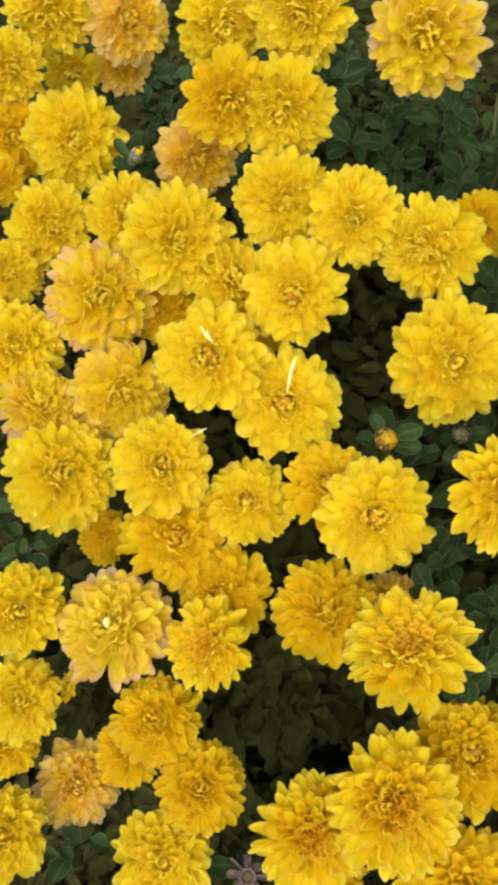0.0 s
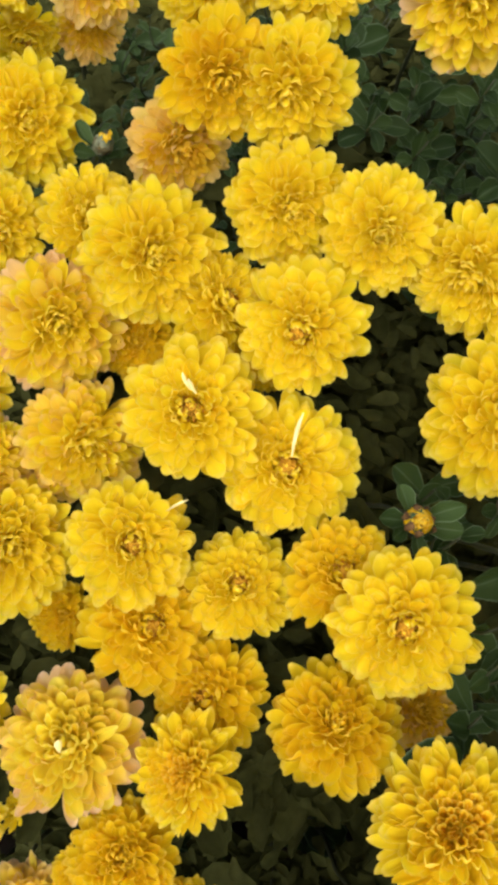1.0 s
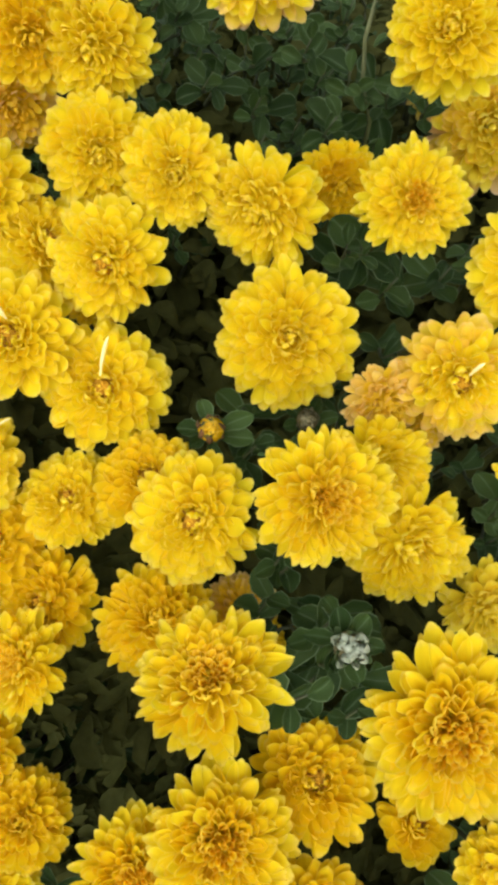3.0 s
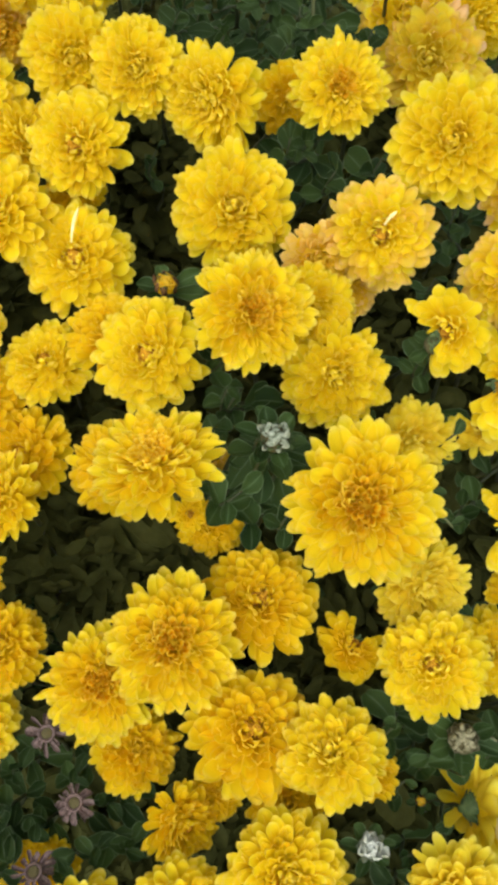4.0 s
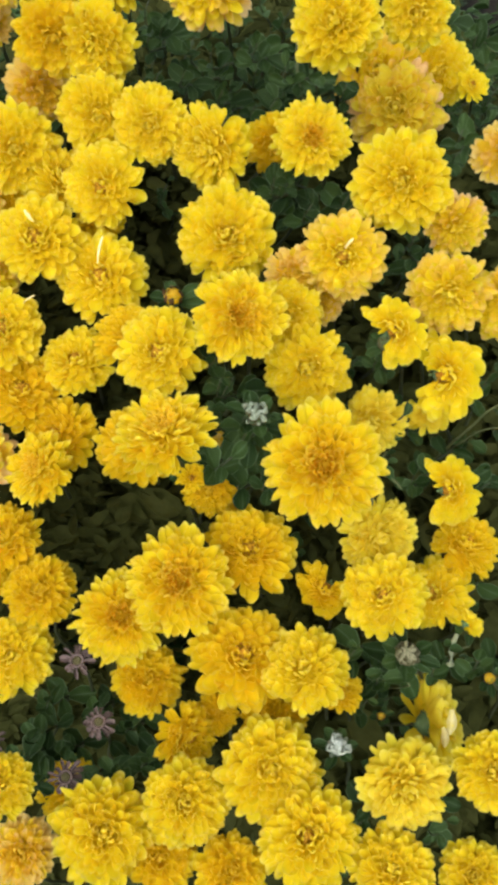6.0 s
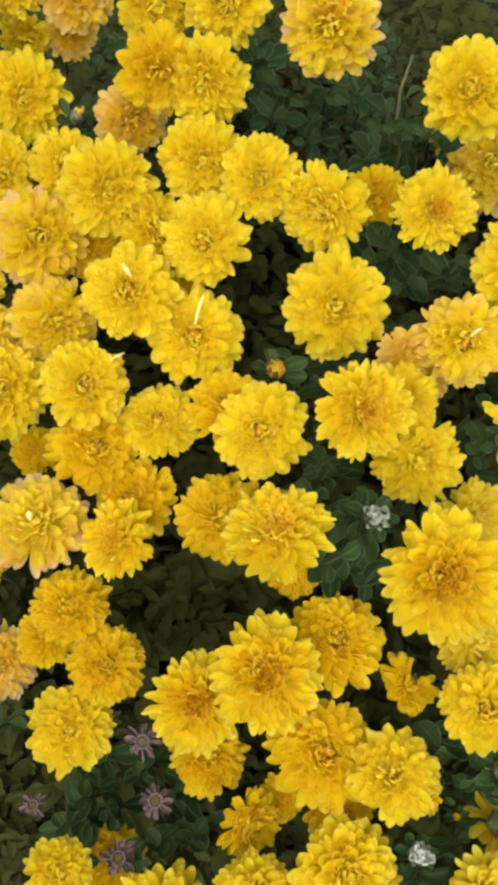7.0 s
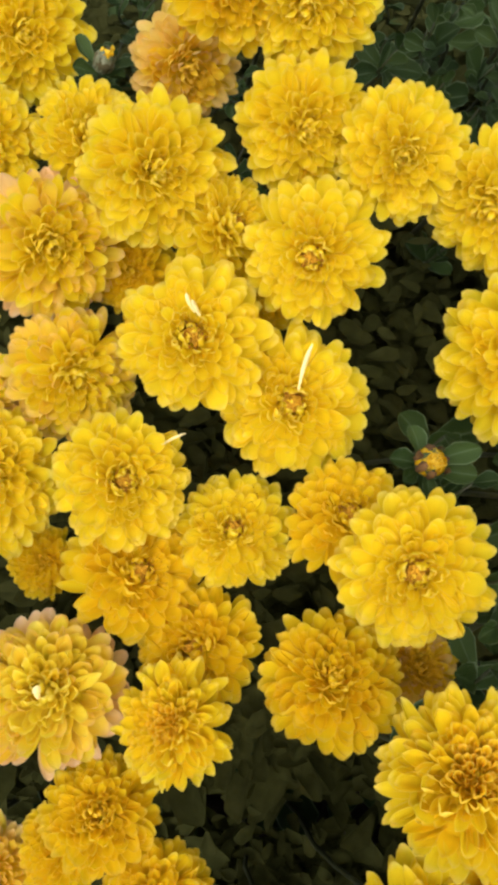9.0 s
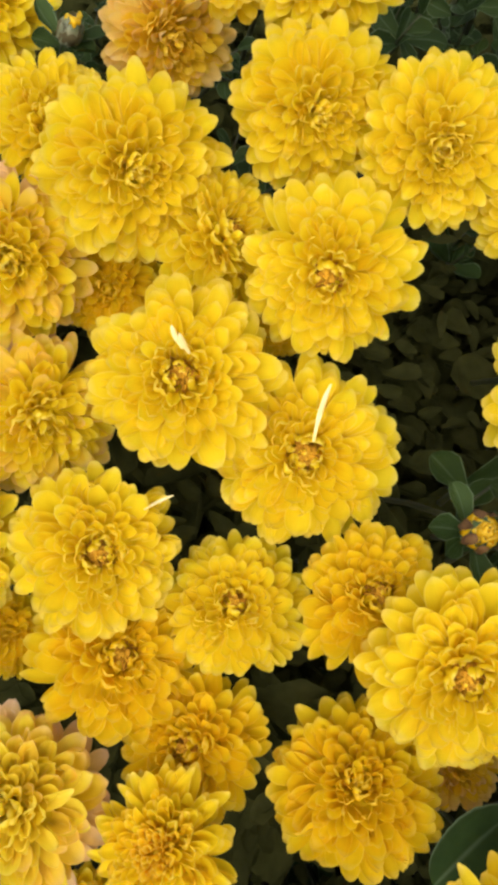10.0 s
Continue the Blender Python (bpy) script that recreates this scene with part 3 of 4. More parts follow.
bloom("H", "Y", 0.1762, 0.1365, 0.5485, 0.0166, 36, -46, 39)
bloom("D", "G", 0.1876, 0.1298, 0.5129, 0.0177, 73, 73)
bloom("P", "S", 0.1449, 0.1267, 0.5288, 0.0189, 35, 17)
bloom("D", "Y", 0.1456, 0.0933, 0.5300, 0.0192, 65, -48)
bloom("H", "Y", 0.1362, 0.0975, 0.5310, 0.0108, 62, 52, 161)
bloom("D", "Y", 0.1739, 0.1119, 0.4995, 0.0177, 60, -53)
bloom("D", "Y", 0.1863, 0.0972, 0.4978, 0.0087, 6, 140)
bloom("H", "G", 0.1227, 0.1171, 0.4954, 0.0156, 73, 60, 179)
bloom("O", "G", 0.0609, 0.1401, 0.5544, 0.0072, 47, 18)
bloom("P", "G", 0.0664, 0.1587, 0.5203, 0.0140, 56, 18)
bloom("P", "G", 0.1291, 0.0767, 0.4698, 0.0114, 73, 68)
bloom("P", "G", 0.0967, 0.0761, 0.4335, 0.0183, 70, 12)
bloom("P", "G", 0.0689, 0.0794, 0.4368, 0.0116, 68, 23)
bloom("P", "G", 0.0726, 0.2118, 0.4337, 0.0109, 59, -2)
bloom("P", "B", 0.0615, 0.1890, 0.5159, 0.0142, 74, 21)
bloom("P", "G", -0.0164, 0.0625, 0.3702, 0.0186, 78, 32)
bloom("D", "S", 0.1725, 0.0703, 0.4434, 0.0262, -9, 98)
bloom("P", "G", 0.1997, 0.0686, 0.4207, 0.0045, 49, -115)

# the patterns are no longer needed
for proto in made_protos.values():
    for ob in (*proto.children_recursive, proto):
        bpy.data.objects.remove(ob)

# ---- foliage ----
def leaf_blade(length, width, lift, curl, rng, rows=5, cols=4):
    return blade(length, width, lift, curl, rng.uniform(0.15, 0.6), rng.uniform(-0.25, 0.25), rng.uniform(-0.4, 0.4), rows=rows, cols=cols, claw=0.16, wide=0.62, point=0.45, wave=0.08, tip=0.22, fold=rng.uniform(0.1, 0.45), rng=rng)


rng = random.Random(11)
leaf_meshes = [mesh_of("leaf", *leaf_blade(1.0, rng.uniform(0.58, 0.76), 0.25, rng.uniform(-0.9, 0.2), rng), LEAF) for _ in range(10)]


def sprig(x, y, z, el, az, reach, leaves, size, rng, label="leafy green chrysanthemum shoot between the blooms"):
    """A shoot whose tip is at x, y, z; leaves stand round its stem and in a rosette at the tip."""
    axis = facing(el, az)
    root = new("shoot", None)
    root.empty_display_size = 0.01
    tagged(root, label, "shoot", "leafy shoots")
    tip = Vector((x, y, z))
    side = axis.orthogonal().normalized()
    path = [tip - axis * reach * (1 - k / 7) + side * 0.006 * math.sin(k * 0.9) for k in range(8)]
    under("stem", mesh_of("stem", *tube(path, [0.0011 - 0.0001 * k for k in range(8)]), STEM), root)
    frame_m = axis.to_track_quat("Z", "Y").to_matrix().to_4x4()
    for i in range(leaves):
        g = i / max(1, leaves - 1)
        p = path[min(7, 2 + int(g * 5.2))]
        s = size * lerp(1.15, 0.6, g) * rng.uniform(0.8, 1.2)
        ob = under("leaf", leaf_meshes[rng.randrange(10)], root)
        ob.matrix_basis = Matrix.Translation(p) @ frame_m @ Matrix.Rotation(i * 2.39996 + rng.uniform(-0.3, 0.3), 4, "Z") @ Matrix.Rotation(-radians(lerp(8, 42, g) + rng.uniform(-18, 18)), 4, "Y") @ Matrix.Diagonal((s, s, s, 1))
    return root



def twig(x0, y0, z0, x1, y1, z1, thick, bark=SHOOT):
    """A bare pale stalk from its tip at 0 past 1 and down into the bush, with two small leaves at the tip."""
    root = new("shoot", None)
    root.empty_display_size = 0.01
    tagged(root, "thin pale green stalk with two small leaves", "shoot", "leafy shoots")
    p0, p1 = Vector((x0, y0, z0)), Vector((x1, y1, z1))
    d = p1 - p0
    bend = d.cross(Vector((0, -0.7, 0.7))).normalized() * d.length * 0.08
    low = p1 + d.normalized() * 0.01 + Vector((0, 0.05, -0.10))
    path = [p0, p0.lerp(p1, 0.33) + bend, p0.lerp(p1, 0.66) + bend, p1, p1.lerp(low, 0.3) + d * 0.12, p1.lerp(low, 0.65) + d * 0.1, low]
    under("stem", mesh_of("stem", *tube(path, [thick * k for k in (0.8, 0.9, 0.95, 1, 1.05, 1.1, 1.15)]), bark), root)
    for i in range(2):
        s = 0.006 + 0.002 * i
        ob = under("leaf", leaf_meshes[(i * 3 + int(x0 * 1000)) % 10], root)
        ob.matrix_basis = Matrix.Translation(p0.lerp(p1, 0.1 + 0.3 * i)) @ Matrix.Rotation(2.2 * i + x0 * 40, 4, "Z") @ Matrix.Rotation(-0.3, 4, "Y") @ Matrix.Diagonal((s, s, s, 1))
    return root


def broad_leaf(tip, base, wide):
    """One broad leaf on its own stalk that drops into the bush."""
    root = new("shoot", None)
    root.empty_display_size = 0.01
    tagged(root, "broad dark green leaf on a thin stalk under the blooms", "shoot", "leafy shoots")
    u = (tip - base).normalized()
    side = Vector((0, -0.3, 1)).cross(u).normalized()
    m = Matrix((u, side, u.cross(side))).transposed().to_4x4()
    m.translation = base
    b = blade((tip - base).length, wide, 0.12, -0.3, 0.3, 0.1, 0.1, rows=10, cols=6, claw=0.2, wide=0.6, point=0.3, wave=0.05, tip=0.2, fold=0.25, rng=random.Random(4))
    leaf = under("leaf", mesh_of("leaf", *b, LEAF), root)
    leaf.matrix_basis = m
    path = [base + u * 0.001, base - u * 0.006 + Vector((0, 0, -0.004)), base - u * 0.010 + Vector((0, 0, -0.02)), base - u * 0.010 + Vector((0, 0.01, -0.08))]
    under("stem", mesh_of("stem", *tube(path, [0.0007, 0.0008, 0.0009, 0.001]), STEM), root)


def clear(p, margin):
    """Whether a leaf at p keeps behind and beside every bloom."""
    for seat, axis, radius in made_blooms:
        d = p - seat
        h = d.dot(axis)
        if h > -0.35 * radius - margin * 0.4 and h < 0.12 and (d - axis * h).length < radius + margin:
            return False
    return True


for i in range(340):
    x, y = rng.uniform(-0.15, 0.30), rng.uniform(-0.02, 0.60)
    p = Vector((x, y, bush_height(x, y) - rng.uniform(0.02, 0.07) - (0.018 if y > 0.36 else 0.0)))
    if clear(p, 0.012) and (x > 0.10 or y > 0.36):
        sprig(*p, rng.uniform(45, 85), rng.uniform(-50, 50), 0.05, 6, rng.uniform(0.010, 0.014), rng)


sprig(0.0798, 0.1355, 0.5747, 55, 30, 0.045, 9, .015, rng)
sprig(0.0869, 0.1424, 0.5859, 58, -8, 0.045, 5, .014, rng)
sprig(0.0959, 0.1356, 0.5609, 61, -4, 0.045, 6, .015, rng)
sprig(0.1662, 0.1611, 0.5274, 58, -32, 0.045, 7, .013, rng)
sprig(0.1578, 0.1693, 0.5620, 56, 13, 0.045, 4, .009, rng)
sprig(0.1445, 0.0714, 0.5034, 68, -41, 0.045, 8, .012, rng)
sprig(0.1431, 0.0762, 0.4591, 72, 24, 0.045, 6, .010, rng)
sprig(0.1703, 0.0763, 0.5004, 67, -40, 0.045, 6, .012, rng)
sprig(0.1899, 0.0798, 0.4952, 65, -48, 0.045, 7, .013, rng)
sprig(0.1349, 0.0842, 0.4998, 71, -9, 0.045, 5, .013, rng)
sprig(0.0746, 0.1896, 0.5824, 51, 23, 0.045, 5, .014, rng)
sprig(0.1481, 0.2004, 0.5695, 53, -21, 0.045, 6, .012, rng)
sprig(0.1052, 0.2899, 0.6013, 44, 13, 0.045, 6, .015, rng)
sprig(0.0996, 0.2873, 0.6096, 55, -26, 0.045, 7, .016, rng)
sprig(0.1191, 0.2837, 0.5967, 59, 7, 0.045, 7, .016, rng)
sprig(0.1378, 0.2832, 0.6027, 59, 3, 0.045, 6, .015, rng)
sprig(0.1261, 0.3900, 0.6073, 48, -29, 0.045, 6, .014, rng)
sprig(0.1098, 0.3917, 0.5870, 52, 8, 0.045, 7, .015, rng)
sprig(0.1206, 0.3767, 0.5865, 50, -29, 0.045, 6, .017, rng)
sprig(0.1421, 0.3763, 0.6113, 51, -9, 0.045, 6, .014, rng)
sprig(0.0662, 0.2186, 0.5817, 65, 23, 0.045, 6, .011, rng)
sprig(0.0623, 0.2406, 0.5746, 65, 4, 0.045, 6, .013, rng)
sprig(0.0696, 0.1699, 0.5662, 74, -11, 0.045, 6, .016, rng)
sprig(0.0798, 0.1799, 0.5768, 70, 23, 0.045, 5, .015, rng)
sprig(0.0886, 0.1553, 0.5856, 74, 17, 0.045, 7, .014, rng)
sprig(0.0310, 0.4380, 0.6168, 48, -6, 0.045, 5, .014, rng)
sprig(0.0559, 0.4540, 0.5833, 49, -15, 0.045, 6, .015, rng)
sprig(0.0888, 0.4690, 0.5919, 48, 7, 0.045, 6, .014, rng)
sprig(0.0745, 0.1816, 0.5751, 67, -11, 0.045, 6, .014, rng)
sprig(0.0831, 0.1588, 0.5670, 68, -29, 0.045, 6, .014, rng)
sprig(0.0853, 0.1529, 0.5420, 72, 10, 0.045, 6, .016, rng)
sprig(0.0391, 0.4135, 0.6320, 47, 12, 0.045, 8, .014, rng)
sprig(0.0503, 0.3902, 0.6136, 50, 10, 0.045, 7, .014, rng)
sprig(0.0709, 0.3911, 0.6009, 51, 3, 0.045, 7, .014, rng)
sprig(0.1016, 0.3653, 0.6091, 52, 6, 0.045, 7, .014, rng)
sprig(-0.0974, 0.2163, 0.5128, 60, 46, 0.045, 6, .014, rng)
sprig(-0.0822, 0.1096, 0.4336, 79, -20, 0.045, 6, .014, rng)
sprig(-0.1075, 0.2275, 0.5231, 62, 38, 0.045, 5, .016, rng)
sprig(-0.0365, 0.0711, 0.4046, 75, -3, 0.045, 8, .017, rng)
sprig(-0.0040, 0.0628, 0.3938, 76, 5, 0.045, 6, .016, rng)
sprig(0.2313, 0.4580, 0.5999, 43, -25, 0.045, 8, .015, rng)
sprig(0.2147, 0.4667, 0.6103, 45, -6, 0.045, 8, .015, rng)
sprig(0.2390, 0.4398, 0.5905, 47, -2, 0.045, 7, .015, rng)
sprig(0.1935, 0.3009, 0.6269, 47, -27, 0.045, 7, .014, rng)
for x, y, z in ((-0.027, 0.103, 0.400), (-0.016, 0.078, 0.392), (0.019, 0.090, 0.396), (0.030, 0.069, 0.400), (-0.030, 0.083, 0.405), (-0.001, 0.103, 0.392), (-0.026, 0.060, 0.398), (0.013, 0.068, 0.392)):
    sprig(x, y, z, 74, 10, 0.045, 8, 0.013, rng, "dark green chrysanthemum shoot low in the bush")
twig(0.1181, 0.4050, 0.6398, 0.1190, 0.3871, 0.5917, 0.0010)
twig(0.1826, 0.0938, 0.4934, 0.1804, 0.0837, 0.4835, 0.0014, STALK)
twig(0.1879, 0.0884, 0.4920, 0.1815, 0.0870, 0.4853, 0.0004)
twig(0.2119, 0.1853, 0.5533, 0.1986, 0.1869, 0.5360, 0.0007)
twig(0.1544, 0.1764, 0.5265, 0.1469, 0.1649, 0.5084, 0.0006)
twig(0.2142, 0.1814, 0.5362, 0.2016, 0.1895, 0.5254, 0.0005)
twig(0.1527, 0.0682, 0.5116, 0.1559, 0.0642, 0.5038, 0.0004)
sprig(0.0286, 0.4104, 0.6251, 48, -5, 0.045, 6, .013, rng)
sprig(0.0642, 0.4027, 0.6180, 46, -24, 0.045, 7, .013, rng)
sprig(0.0911, 0.3915, 0.6276, 49, -6, 0.045, 7, .013, rng)
sprig(0.1073, 0.3822, 0.6188, 46, -30, 0.045, 7, .013, rng)
sprig(0.0716, 0.4261, 0.5776, 50, -17, 0.045, 6, .014, rng)
sprig(0.1037, 0.4392, 0.5839, 50, 9, 0.045, 7, .014, rng)
sprig(0.1381, 0.4135, 0.6109, 47, -26, 0.045, 6, .014, rng)
twig(0.1500, 0.1550, 0.5480, 0.1410, 0.1300, 0.5480, 0.0008)
twig(0.1550, 0.1380, 0.5480, 0.1470, 0.1460, 0.5480, 0.0006)
broad_leaf(Vector((0.0465, 0.1575, 0.535)), Vector((0.0745, 0.1750, 0.530)), 0.016)


def inner_foliage():
    pieces = []
    r = random.Random(5)
    for i in range(84000):
        if i < 62000:
            x, y = r.uniform(-0.22, 0.36), r.uniform(-0.08, 0.78)
        else:
            a, d = r.uniform(0, 6.28), 0.76 * math.sqrt(r.random())
            x, y = 0.10 + d * math.cos(a), 0.60 + 1.1 * d * math.sin(a)
        top = bush_height(x, y)
        z = max(0.01, top - (0.085 if y > 0.36 else 0.095 if y > 0.19 or x > 0.09 else 0.24) - 0.15 * r.random())
        s = r.uniform(0.008, 0.015) if i < 62000 else r.uniform(0.018, 0.032)
        if top < 0.02 or not clear(Vector((x, y, z)), s * 0.8):
            continue
        b = leaf_blade(s, s * r.uniform(0.5, 0.7), r.uniform(-0.3, 0.6), r.uniform(-0.8, 0.3), r, rows=3, cols=2)
        m = Matrix.Translation((x, y, z)) @ Matrix.Rotation(r.uniform(0, 6.28), 4, "Z") @ Matrix.Rotation(r.uniform(-0.9, 0.9), 4, "X")
        pieces.append(moved(b, m))
    ob = new("foliage", mesh_of("foliage", *join(pieces), DEEP))
    tagged(ob, "dense dark green foliage inside the chrysanthemum bush", "foliage", kind="stuff")


inner_foliage()


def low_plants():
    """A carpet of low leafy plants on the soil round the bush."""
    pieces = []
    r = random.Random(8)
    for i in range(12000):
        a = r.uniform(0, 6.28)
        d = 2.1 * r.random() ** 0.75 * (0.8 + 0.5 * noise.noise(Vector((2.2 * math.cos(a), 2.2 * math.sin(a), 3))))
        x, y = 0.15 + d * math.cos(a), 1.0 + d * math.sin(a)
        z = 0.012 + 0.11 * r.random() * (0.5 + noise.noise(Vector((x * 6, y * 6, 0))))
        s = r.uniform(0.03, 0.055)
        b = leaf_blade(s, s * r.uniform(0.5, 0.7), r.uniform(-0.2, 0.6), r.uniform(-0.8, 0.3), r, rows=3, cols=2)
        pieces.append(moved(b, Matrix.Translation((x, y, max(0.012, z))) @ Matrix.Rotation(r.uniform(0, 6.28), 4, "Z") @ Matrix.Rotation(r.uniform(-0.7, 0.7), 4, "X")))
    ob = new("low_plants", mesh_of("low_plants", *join(pieces), LEAF))
    tagged(ob, "low dark green leafy plants on the soil round the bush", "plants", kind="stuff")


low_plants()


# ---- buds, withered heads and loose petals ----
SCALE = plain("grey green bud scale", (0.09, 0.12, 0.055), (0.23, 0.24, 0.15), 3, 0.7, 0.1)
PALE = plain("downy white", (0.13, 0.16, 0.09), (0.34, 0.37, 0.29), 3, 0.7, 0.2)
CHIP = plain("papery white", (0.28, 0.31, 0.24), (0.56, 0.58, 0.52), 3, 0.7, 0.2)
HUSK = plain("brown bud husk", (0.06, 0.028, 0.010), (0.16, 0.085, 0.028), 3, 0.75, 0.1)
DULL = plain("dried scale", (0.085, 0.08, 0.035), (0.26, 0.24, 0.14), 4, 0.75, 0.1)
MAUVE = plain("withered mauve petal", (0.055, 0.034, 0.030), (0.19, 0.135, 0.122), 9, 0.75, 0.15)
HEART = plain("bud heart", (0.05, 0.045, 0.015), (0.12, 0.10, 0.04), 400, 0.8)
WHITE = plain("bleached petal", (0.80, 0.66, 0.20), (0.86, 0.76, 0.38), 300, 0.6, 0.3)


def bud(x, y, z, radius, el, az, scales, tip, tips, spread, wide, roll, label):
    """A bud: a turned heart wrapped in scales, with young petals rolled in at its mouth, small leaves under it and a stalk."""
    r = random.Random(int(x * 9973 + y * 7919) + 17)
    root = new("bud", None)
    root.empty_display_size = 0.01
    axis = facing(el, az)
    root.matrix_basis = Matrix.LocRotScale((x, y, z), axis.to_track_quat("Z", "Y"), Vector((radius,) * 3)) @ Matrix.Rotation(r.uniform(0, 6.28), 4, "Z")
    tagged(root, label, "bud", "chrysanthemum buds")
    heart = under("heart", mesh_of("heart", *lathe([(0.18, -0.75), (0.55, -0.55), (0.66, -0.1), (0.52, 0.2), (0.28, 0.34), (0.05, 0.36)] if 9 < tips <= 30 else [(0.18, -0.75), (0.5, -0.55), (0.56, -0.1), (0.46, 0.06), (0.24, 0.12), (0.05, 0.14)], 16), tip if tips > 30 or tip is CHIP else HEART), root)
    for ring, (n, base, high, lift, long) in enumerate(((8, 0.45, -0.7, 78, 0.85), (8, 0.5, -0.5, 84, 0.9), (7, 0.5, -0.25, 92, 0.8))):
        for i in range(n):
            b = blade(long * ((1.0, 1.05, 1.3)[ring] if tips > 30 else 1.0) * r.uniform(0.75, 1.1), 0.42, radians(lift + r.uniform(-14, 12) - spread * 22), radians(r.uniform(8, 60) - spread * 20), 0.7, r.gauss(0, 0.15), r.gauss(0, 0.3), rows=4, cols=2, claw=0.7, wide=0.6, rng=r)
            if tips > 30 and ring == 2:
                b = blade(0.8 * r.uniform(0.8, 1.15), 0.34, radians(84 + r.uniform(-8, 8)), radians(r.uniform(5, 45)), 0.8, r.gauss(0, 0.15), r.gauss(0, 0.5), rows=4, cols=2, claw=0.8, wide=0.6, rng=r)
                base = 0.62
            m = Matrix.Rotation(2 * math.pi * (i + 0.5 * ring) / n + r.gauss(0, 0.12), 4, "Z") @ Matrix.Translation((base, 0, high))
            under("scale", mesh_of("scale", *moved(b, m), HUSK if ring == 2 and tips > 30 else scales), root)
    young = []
    for i in range(tips):
        g = (i + 0.5) / tips
        long = lerp(0.5, 0.95, g) * (0.6 + 0.45 * spread) * (0.5 if tips > 30 else 1.0) * r.uniform(0.75, 1.2)
        b = blade(long, wide * r.uniform(0.75, 1.3), radians(lerp(88, 58 - 34 * spread, g) + r.gauss(0, 8)), radians(roll * r.uniform(0.5, 1.2)), 1.3, r.gauss(0, 0.2), r.gauss(0, 0.5), rows=7, cols=4, claw=0.7, wide=0.78, tip=0.4, rng=r)
        young.append(moved(b, Matrix.Rotation(i * 2.39996 + r.gauss(0, 0.2), 4, "Z") @ Matrix.Translation(((0.40 if tips > 30 else 0.5 if tips > 9 else 0.26) * math.sqrt(g), 0, lerp(0.3, 0.0, g)))))
    under("young_petals", mesh_of("young_petals", *join(young), tip), heart, "curled young petals", "stuff")
    for i in range(6):
        b = leaf_blade(r.uniform(1.2, 1.9), r.uniform(0.7, 1.0), radians(r.uniform(5, 40)), r.uniform(-0.6, 0.4), r)
        under("leaf", mesh_of("leaf", *moved(b, Matrix.Rotation(i * 1.05 + r.uniform(-0.3, 0.3), 4, "Z") @ Matrix.Translation((0.2, 0, -0.9 - 0.3 * (i % 2)))), LEAF), root)
    stem_under(root, Vector((x, y, z)) - axis * 0.7 * radius, axis, 0.0010, r)
    return root


def withered_head(x, y, z, radius, el, az, label):
    """A spent flower head: a dried button with shrivelled, drooping petals."""
    r = random.Random(int(x * 9973 + y * 7919) + 29)
    root = new("withered_head", None)
    root.empty_display_size = 0.01
    axis = facing(el, az)
    root.matrix_basis = Matrix.LocRotScale((x, y, z), axis.to_track_quat("Z", "Y"), Vector((radius,) * 3))
    tagged(root, label, "withered flower", "withered heads")
    button = under("button", mesh_of("button", *lathe([(0.12, -0.32), (0.28, -0.18), (0.36, 0.04), (0.37, 0.14), (0.33, 0.19), (0.27, 0.16), (0.23, 0.04), (0.06, -0.04)], 18), MAUVE), root, "pale dried ring")
    under("hollow", mesh_of("hollow", *lathe([(0.05, 0.0), (0.24, 0.03), (0.19, 0.07), (0.03, 0.05)], 14), HEART), button, "dark sunken middle")
    for i in range(13):
        b = blade(r.uniform(0.35, 0.72), r.uniform(0.16, 0.34), radians(r.uniform(-30, 30)), radians(r.uniform(-90, 40)), 1.1, r.uniform(-0.2, 0.2), r.uniform(-0.6, 0.6), rows=6, cols=4, claw=0.6, wide=0.72, tip=0.3, wave=0.2, rng=r)
        under("petal", mesh_of("petal", *moved(b, Matrix.Rotation(i * 2.39996, 4, "Z") @ Matrix.Translation((0.3, 0, 0.0))), MAUVE), root)
    under("calyx", mesh_of("calyx", *lathe([(0.08, -0.42), (0.26, -0.34), (0.36, -0.12), (0.30, 0.0)], 14), CALYX), root)
    stem_under(root, Vector((x, y, z)) - axis * 0.4 * radius, axis, 0.0009, r)
    return root


def loose_petal(x, y, z, ux, uy, uz, length, width, skin=WHITE):
    """A bleached petal that stands out of a bloom along the direction u."""
    r = random.Random(int(x * 9973) + 3)
    u = Vector((ux, uy, uz)).normalized()
    side = u.cross(Vector((0, -0.75, 0.66))).normalized()
    m = Matrix((u, side, u.cross(side))).transposed().to_4x4()
    m.translation = (x, y, z)
    ob = new("petal", mesh_of("petal", *blade(length, width, 0.05, 0.35, 0.8, 0.15, 0.4, rows=7, cols=4, claw=0.4, wide=0.6, tip=0.15, rng=r), skin))
    ob.matrix_basis = m
    tagged(ob, "bleached creamy white petal loose on a yellow bloom", "petal", "bleached petals")


bud(0.0513, 0.2166, 0.5943, 0.0076, 66, 1, CALYX, PETAL["C"], 40, 0.0, 0.26, 60, "green scaled bud opening to show yellow petals")
bud(0.0848, 0.2344, 0.5755, 0.0060, 65, -11, DULL, DULL, 22, 0.3, 0.22, 170, "dried bud with curled brown and green scales")
bud(-0.0524, 0.3508, 0.6251, 0.0066, 62, 55, SCALE, PETAL["C"], 9, 0.0, 0.26, 70, "green scaled bud just showing a yellow tip")
bud(0.0903, 0.1411, 0.5959, 0.0070, 55, 10, CALYX, PALE, 28, 0.75, 0.36, 100, "half-open bud with downy greenish white petals")
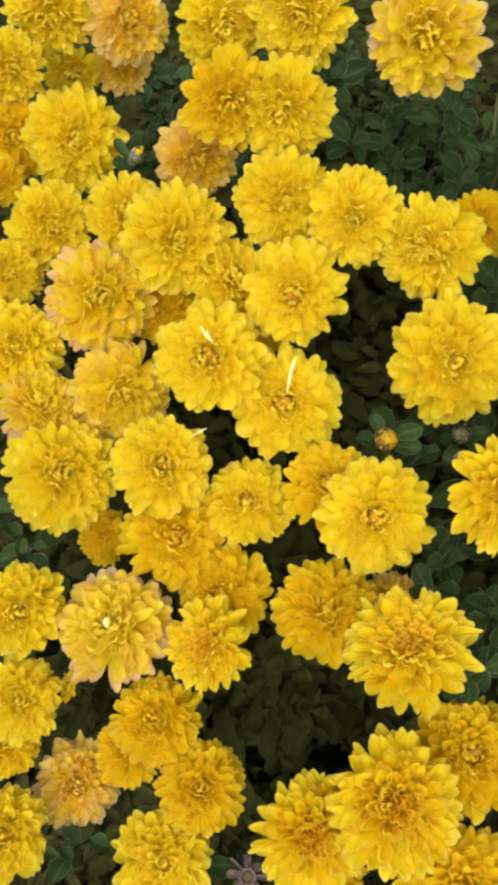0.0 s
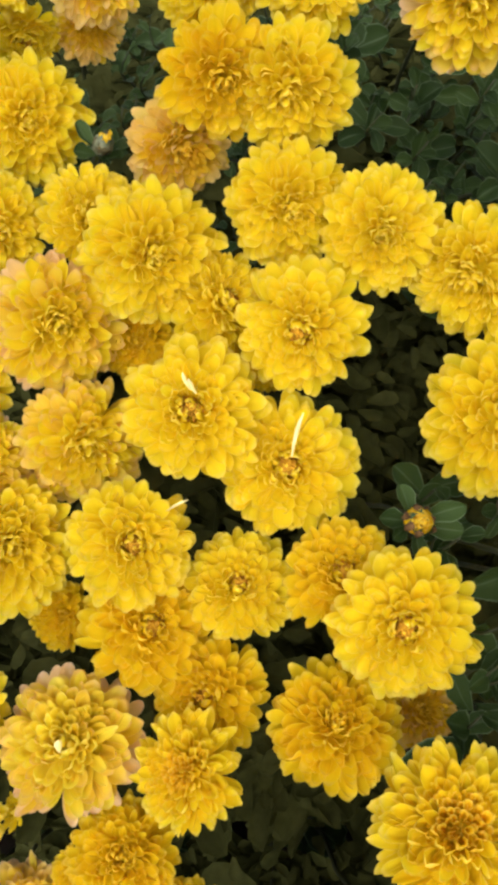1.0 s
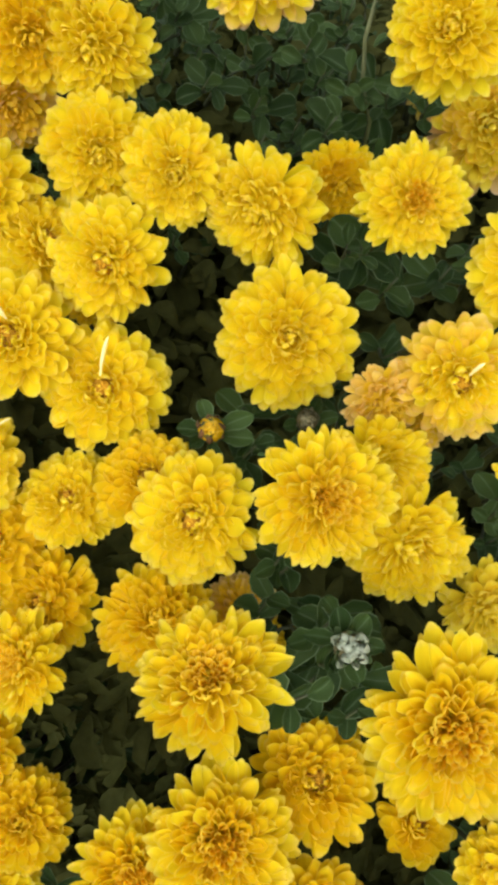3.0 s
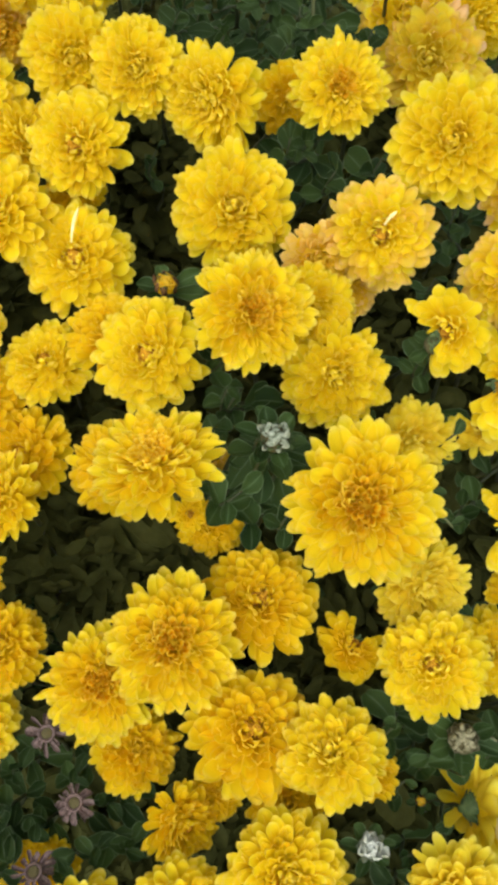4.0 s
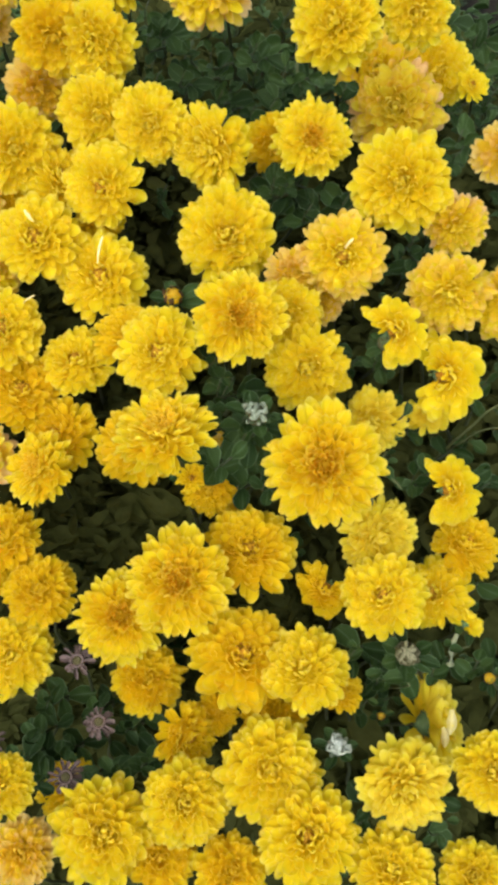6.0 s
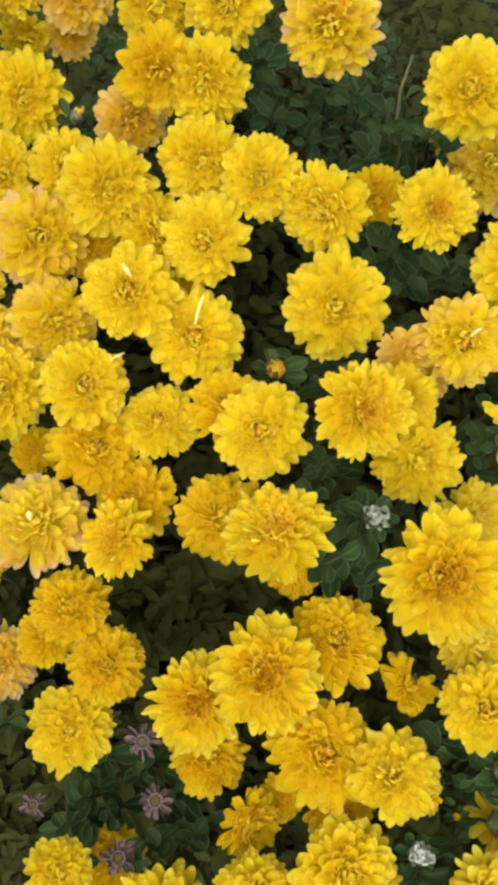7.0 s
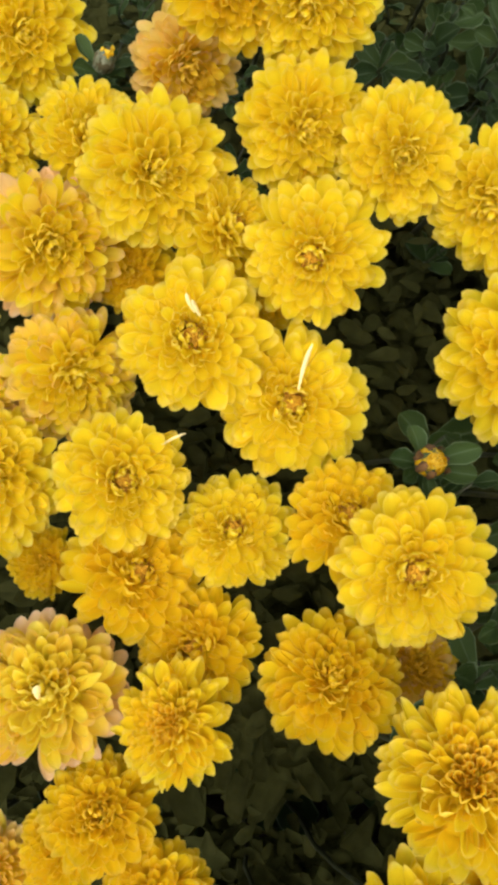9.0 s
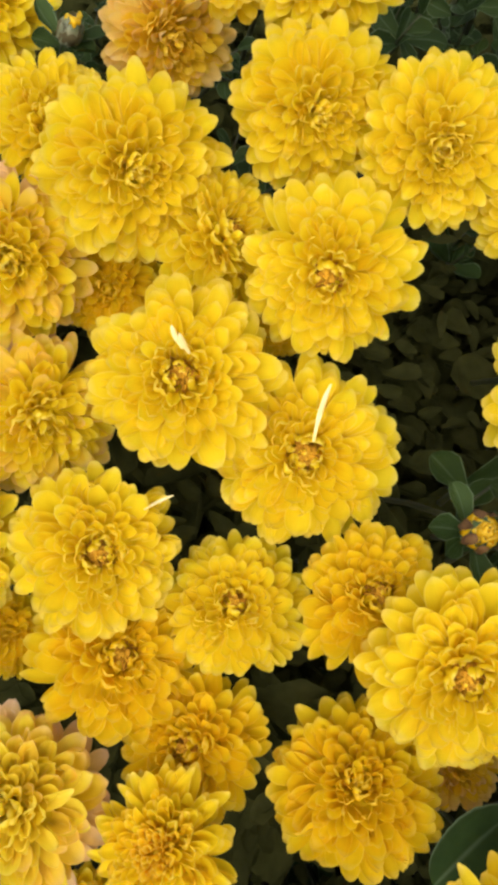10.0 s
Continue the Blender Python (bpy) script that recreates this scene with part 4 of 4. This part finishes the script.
bud(0.1541, 0.0724, 0.5182, 0.0078, 71, -16, DULL, DULL, 26, 0.5, 0.22, 190, "dried bud with curled brown and green scales")
bud(0.1490, 0.0692, 0.4569, 0.0036, 75, -14, CALYX, PETAL["C"], 40, 0.0, 0.26, 60, "green scaled bud opening to show yellow petals")
bud(0.1975, 0.0775, 0.4812, 0.0046, 71, -31, CALYX, PETAL["C"], 40, 0.0, 0.26, 60, "green scaled bud opening to show yellow petals")
bud(0.0697, 0.1898, 0.6184, 0.0022, 68, -8, DULL, DULL, 26, 0.5, 0.22, 190, "dried bud with curled brown and green scales")
bud(0.1480, 0.1867, 0.5914, 0.0056, 51, -7, CALYX, CALYX, 12, 0.0, 0.2, 90, "tight dark green flower bud among leaves")
bud(0.1255, 0.0488, 0.4744, 0.0062, 77, -3, PALE, CHIP, 10, 0.8, 0.6, 70, "small white curled bud against dark leaves")
withered_head(0.0079, 0.0762, 0.4317, 0.0105, 78, 32, "shrivelled mauve brown flower head low in the bush")
withered_head(0.0012, 0.0921, 0.4697, 0.0098, 75, 29, "shrivelled mauve brown flower head low in the bush")
withered_head(-0.0077, 0.0520, 0.4211, 0.0104, 75, 36, "shrivelled mauve brown flower head low in the bush")
withered_head(-0.0580, 0.0812, 0.3919, 0.0086, 78, 42, "shrivelled mauve brown flower head low in the bush")
loose_petal(0.0144, 0.2352, 0.5984, 0.086, 0.559, 0.825, 0.0136, 0.0014)
loose_petal(-0.0139, 0.2438, 0.6166, -0.564, 0.240, 0.790, 0.0049, 0.0014)
loose_petal(-0.0155, 0.2451, 0.6165, -0.542, 0.297, 0.786, 0.0056, 0.0012)
loose_petal(-0.0535, 0.1633, 0.5427, -0.210, 0.502, 0.839, 0.0041, 0.0025)
loose_petal(0.1299, 0.2173, 0.6198, 0.395, -0.072, 0.916, 0.0064, 0.0016)
loose_petal(0.1800, 0.0665, 0.4715, 0.10, -0.70, -0.70, 0.0140, 0.0052)
loose_petal(0.1765, 0.0610, 0.4640, 0.25, -0.68, -0.70, 0.0115, 0.0040)
loose_petal(-0.0232, 0.2246, 0.5831, 0.738, 0.172, 0.653, 0.0079, 0.0009)
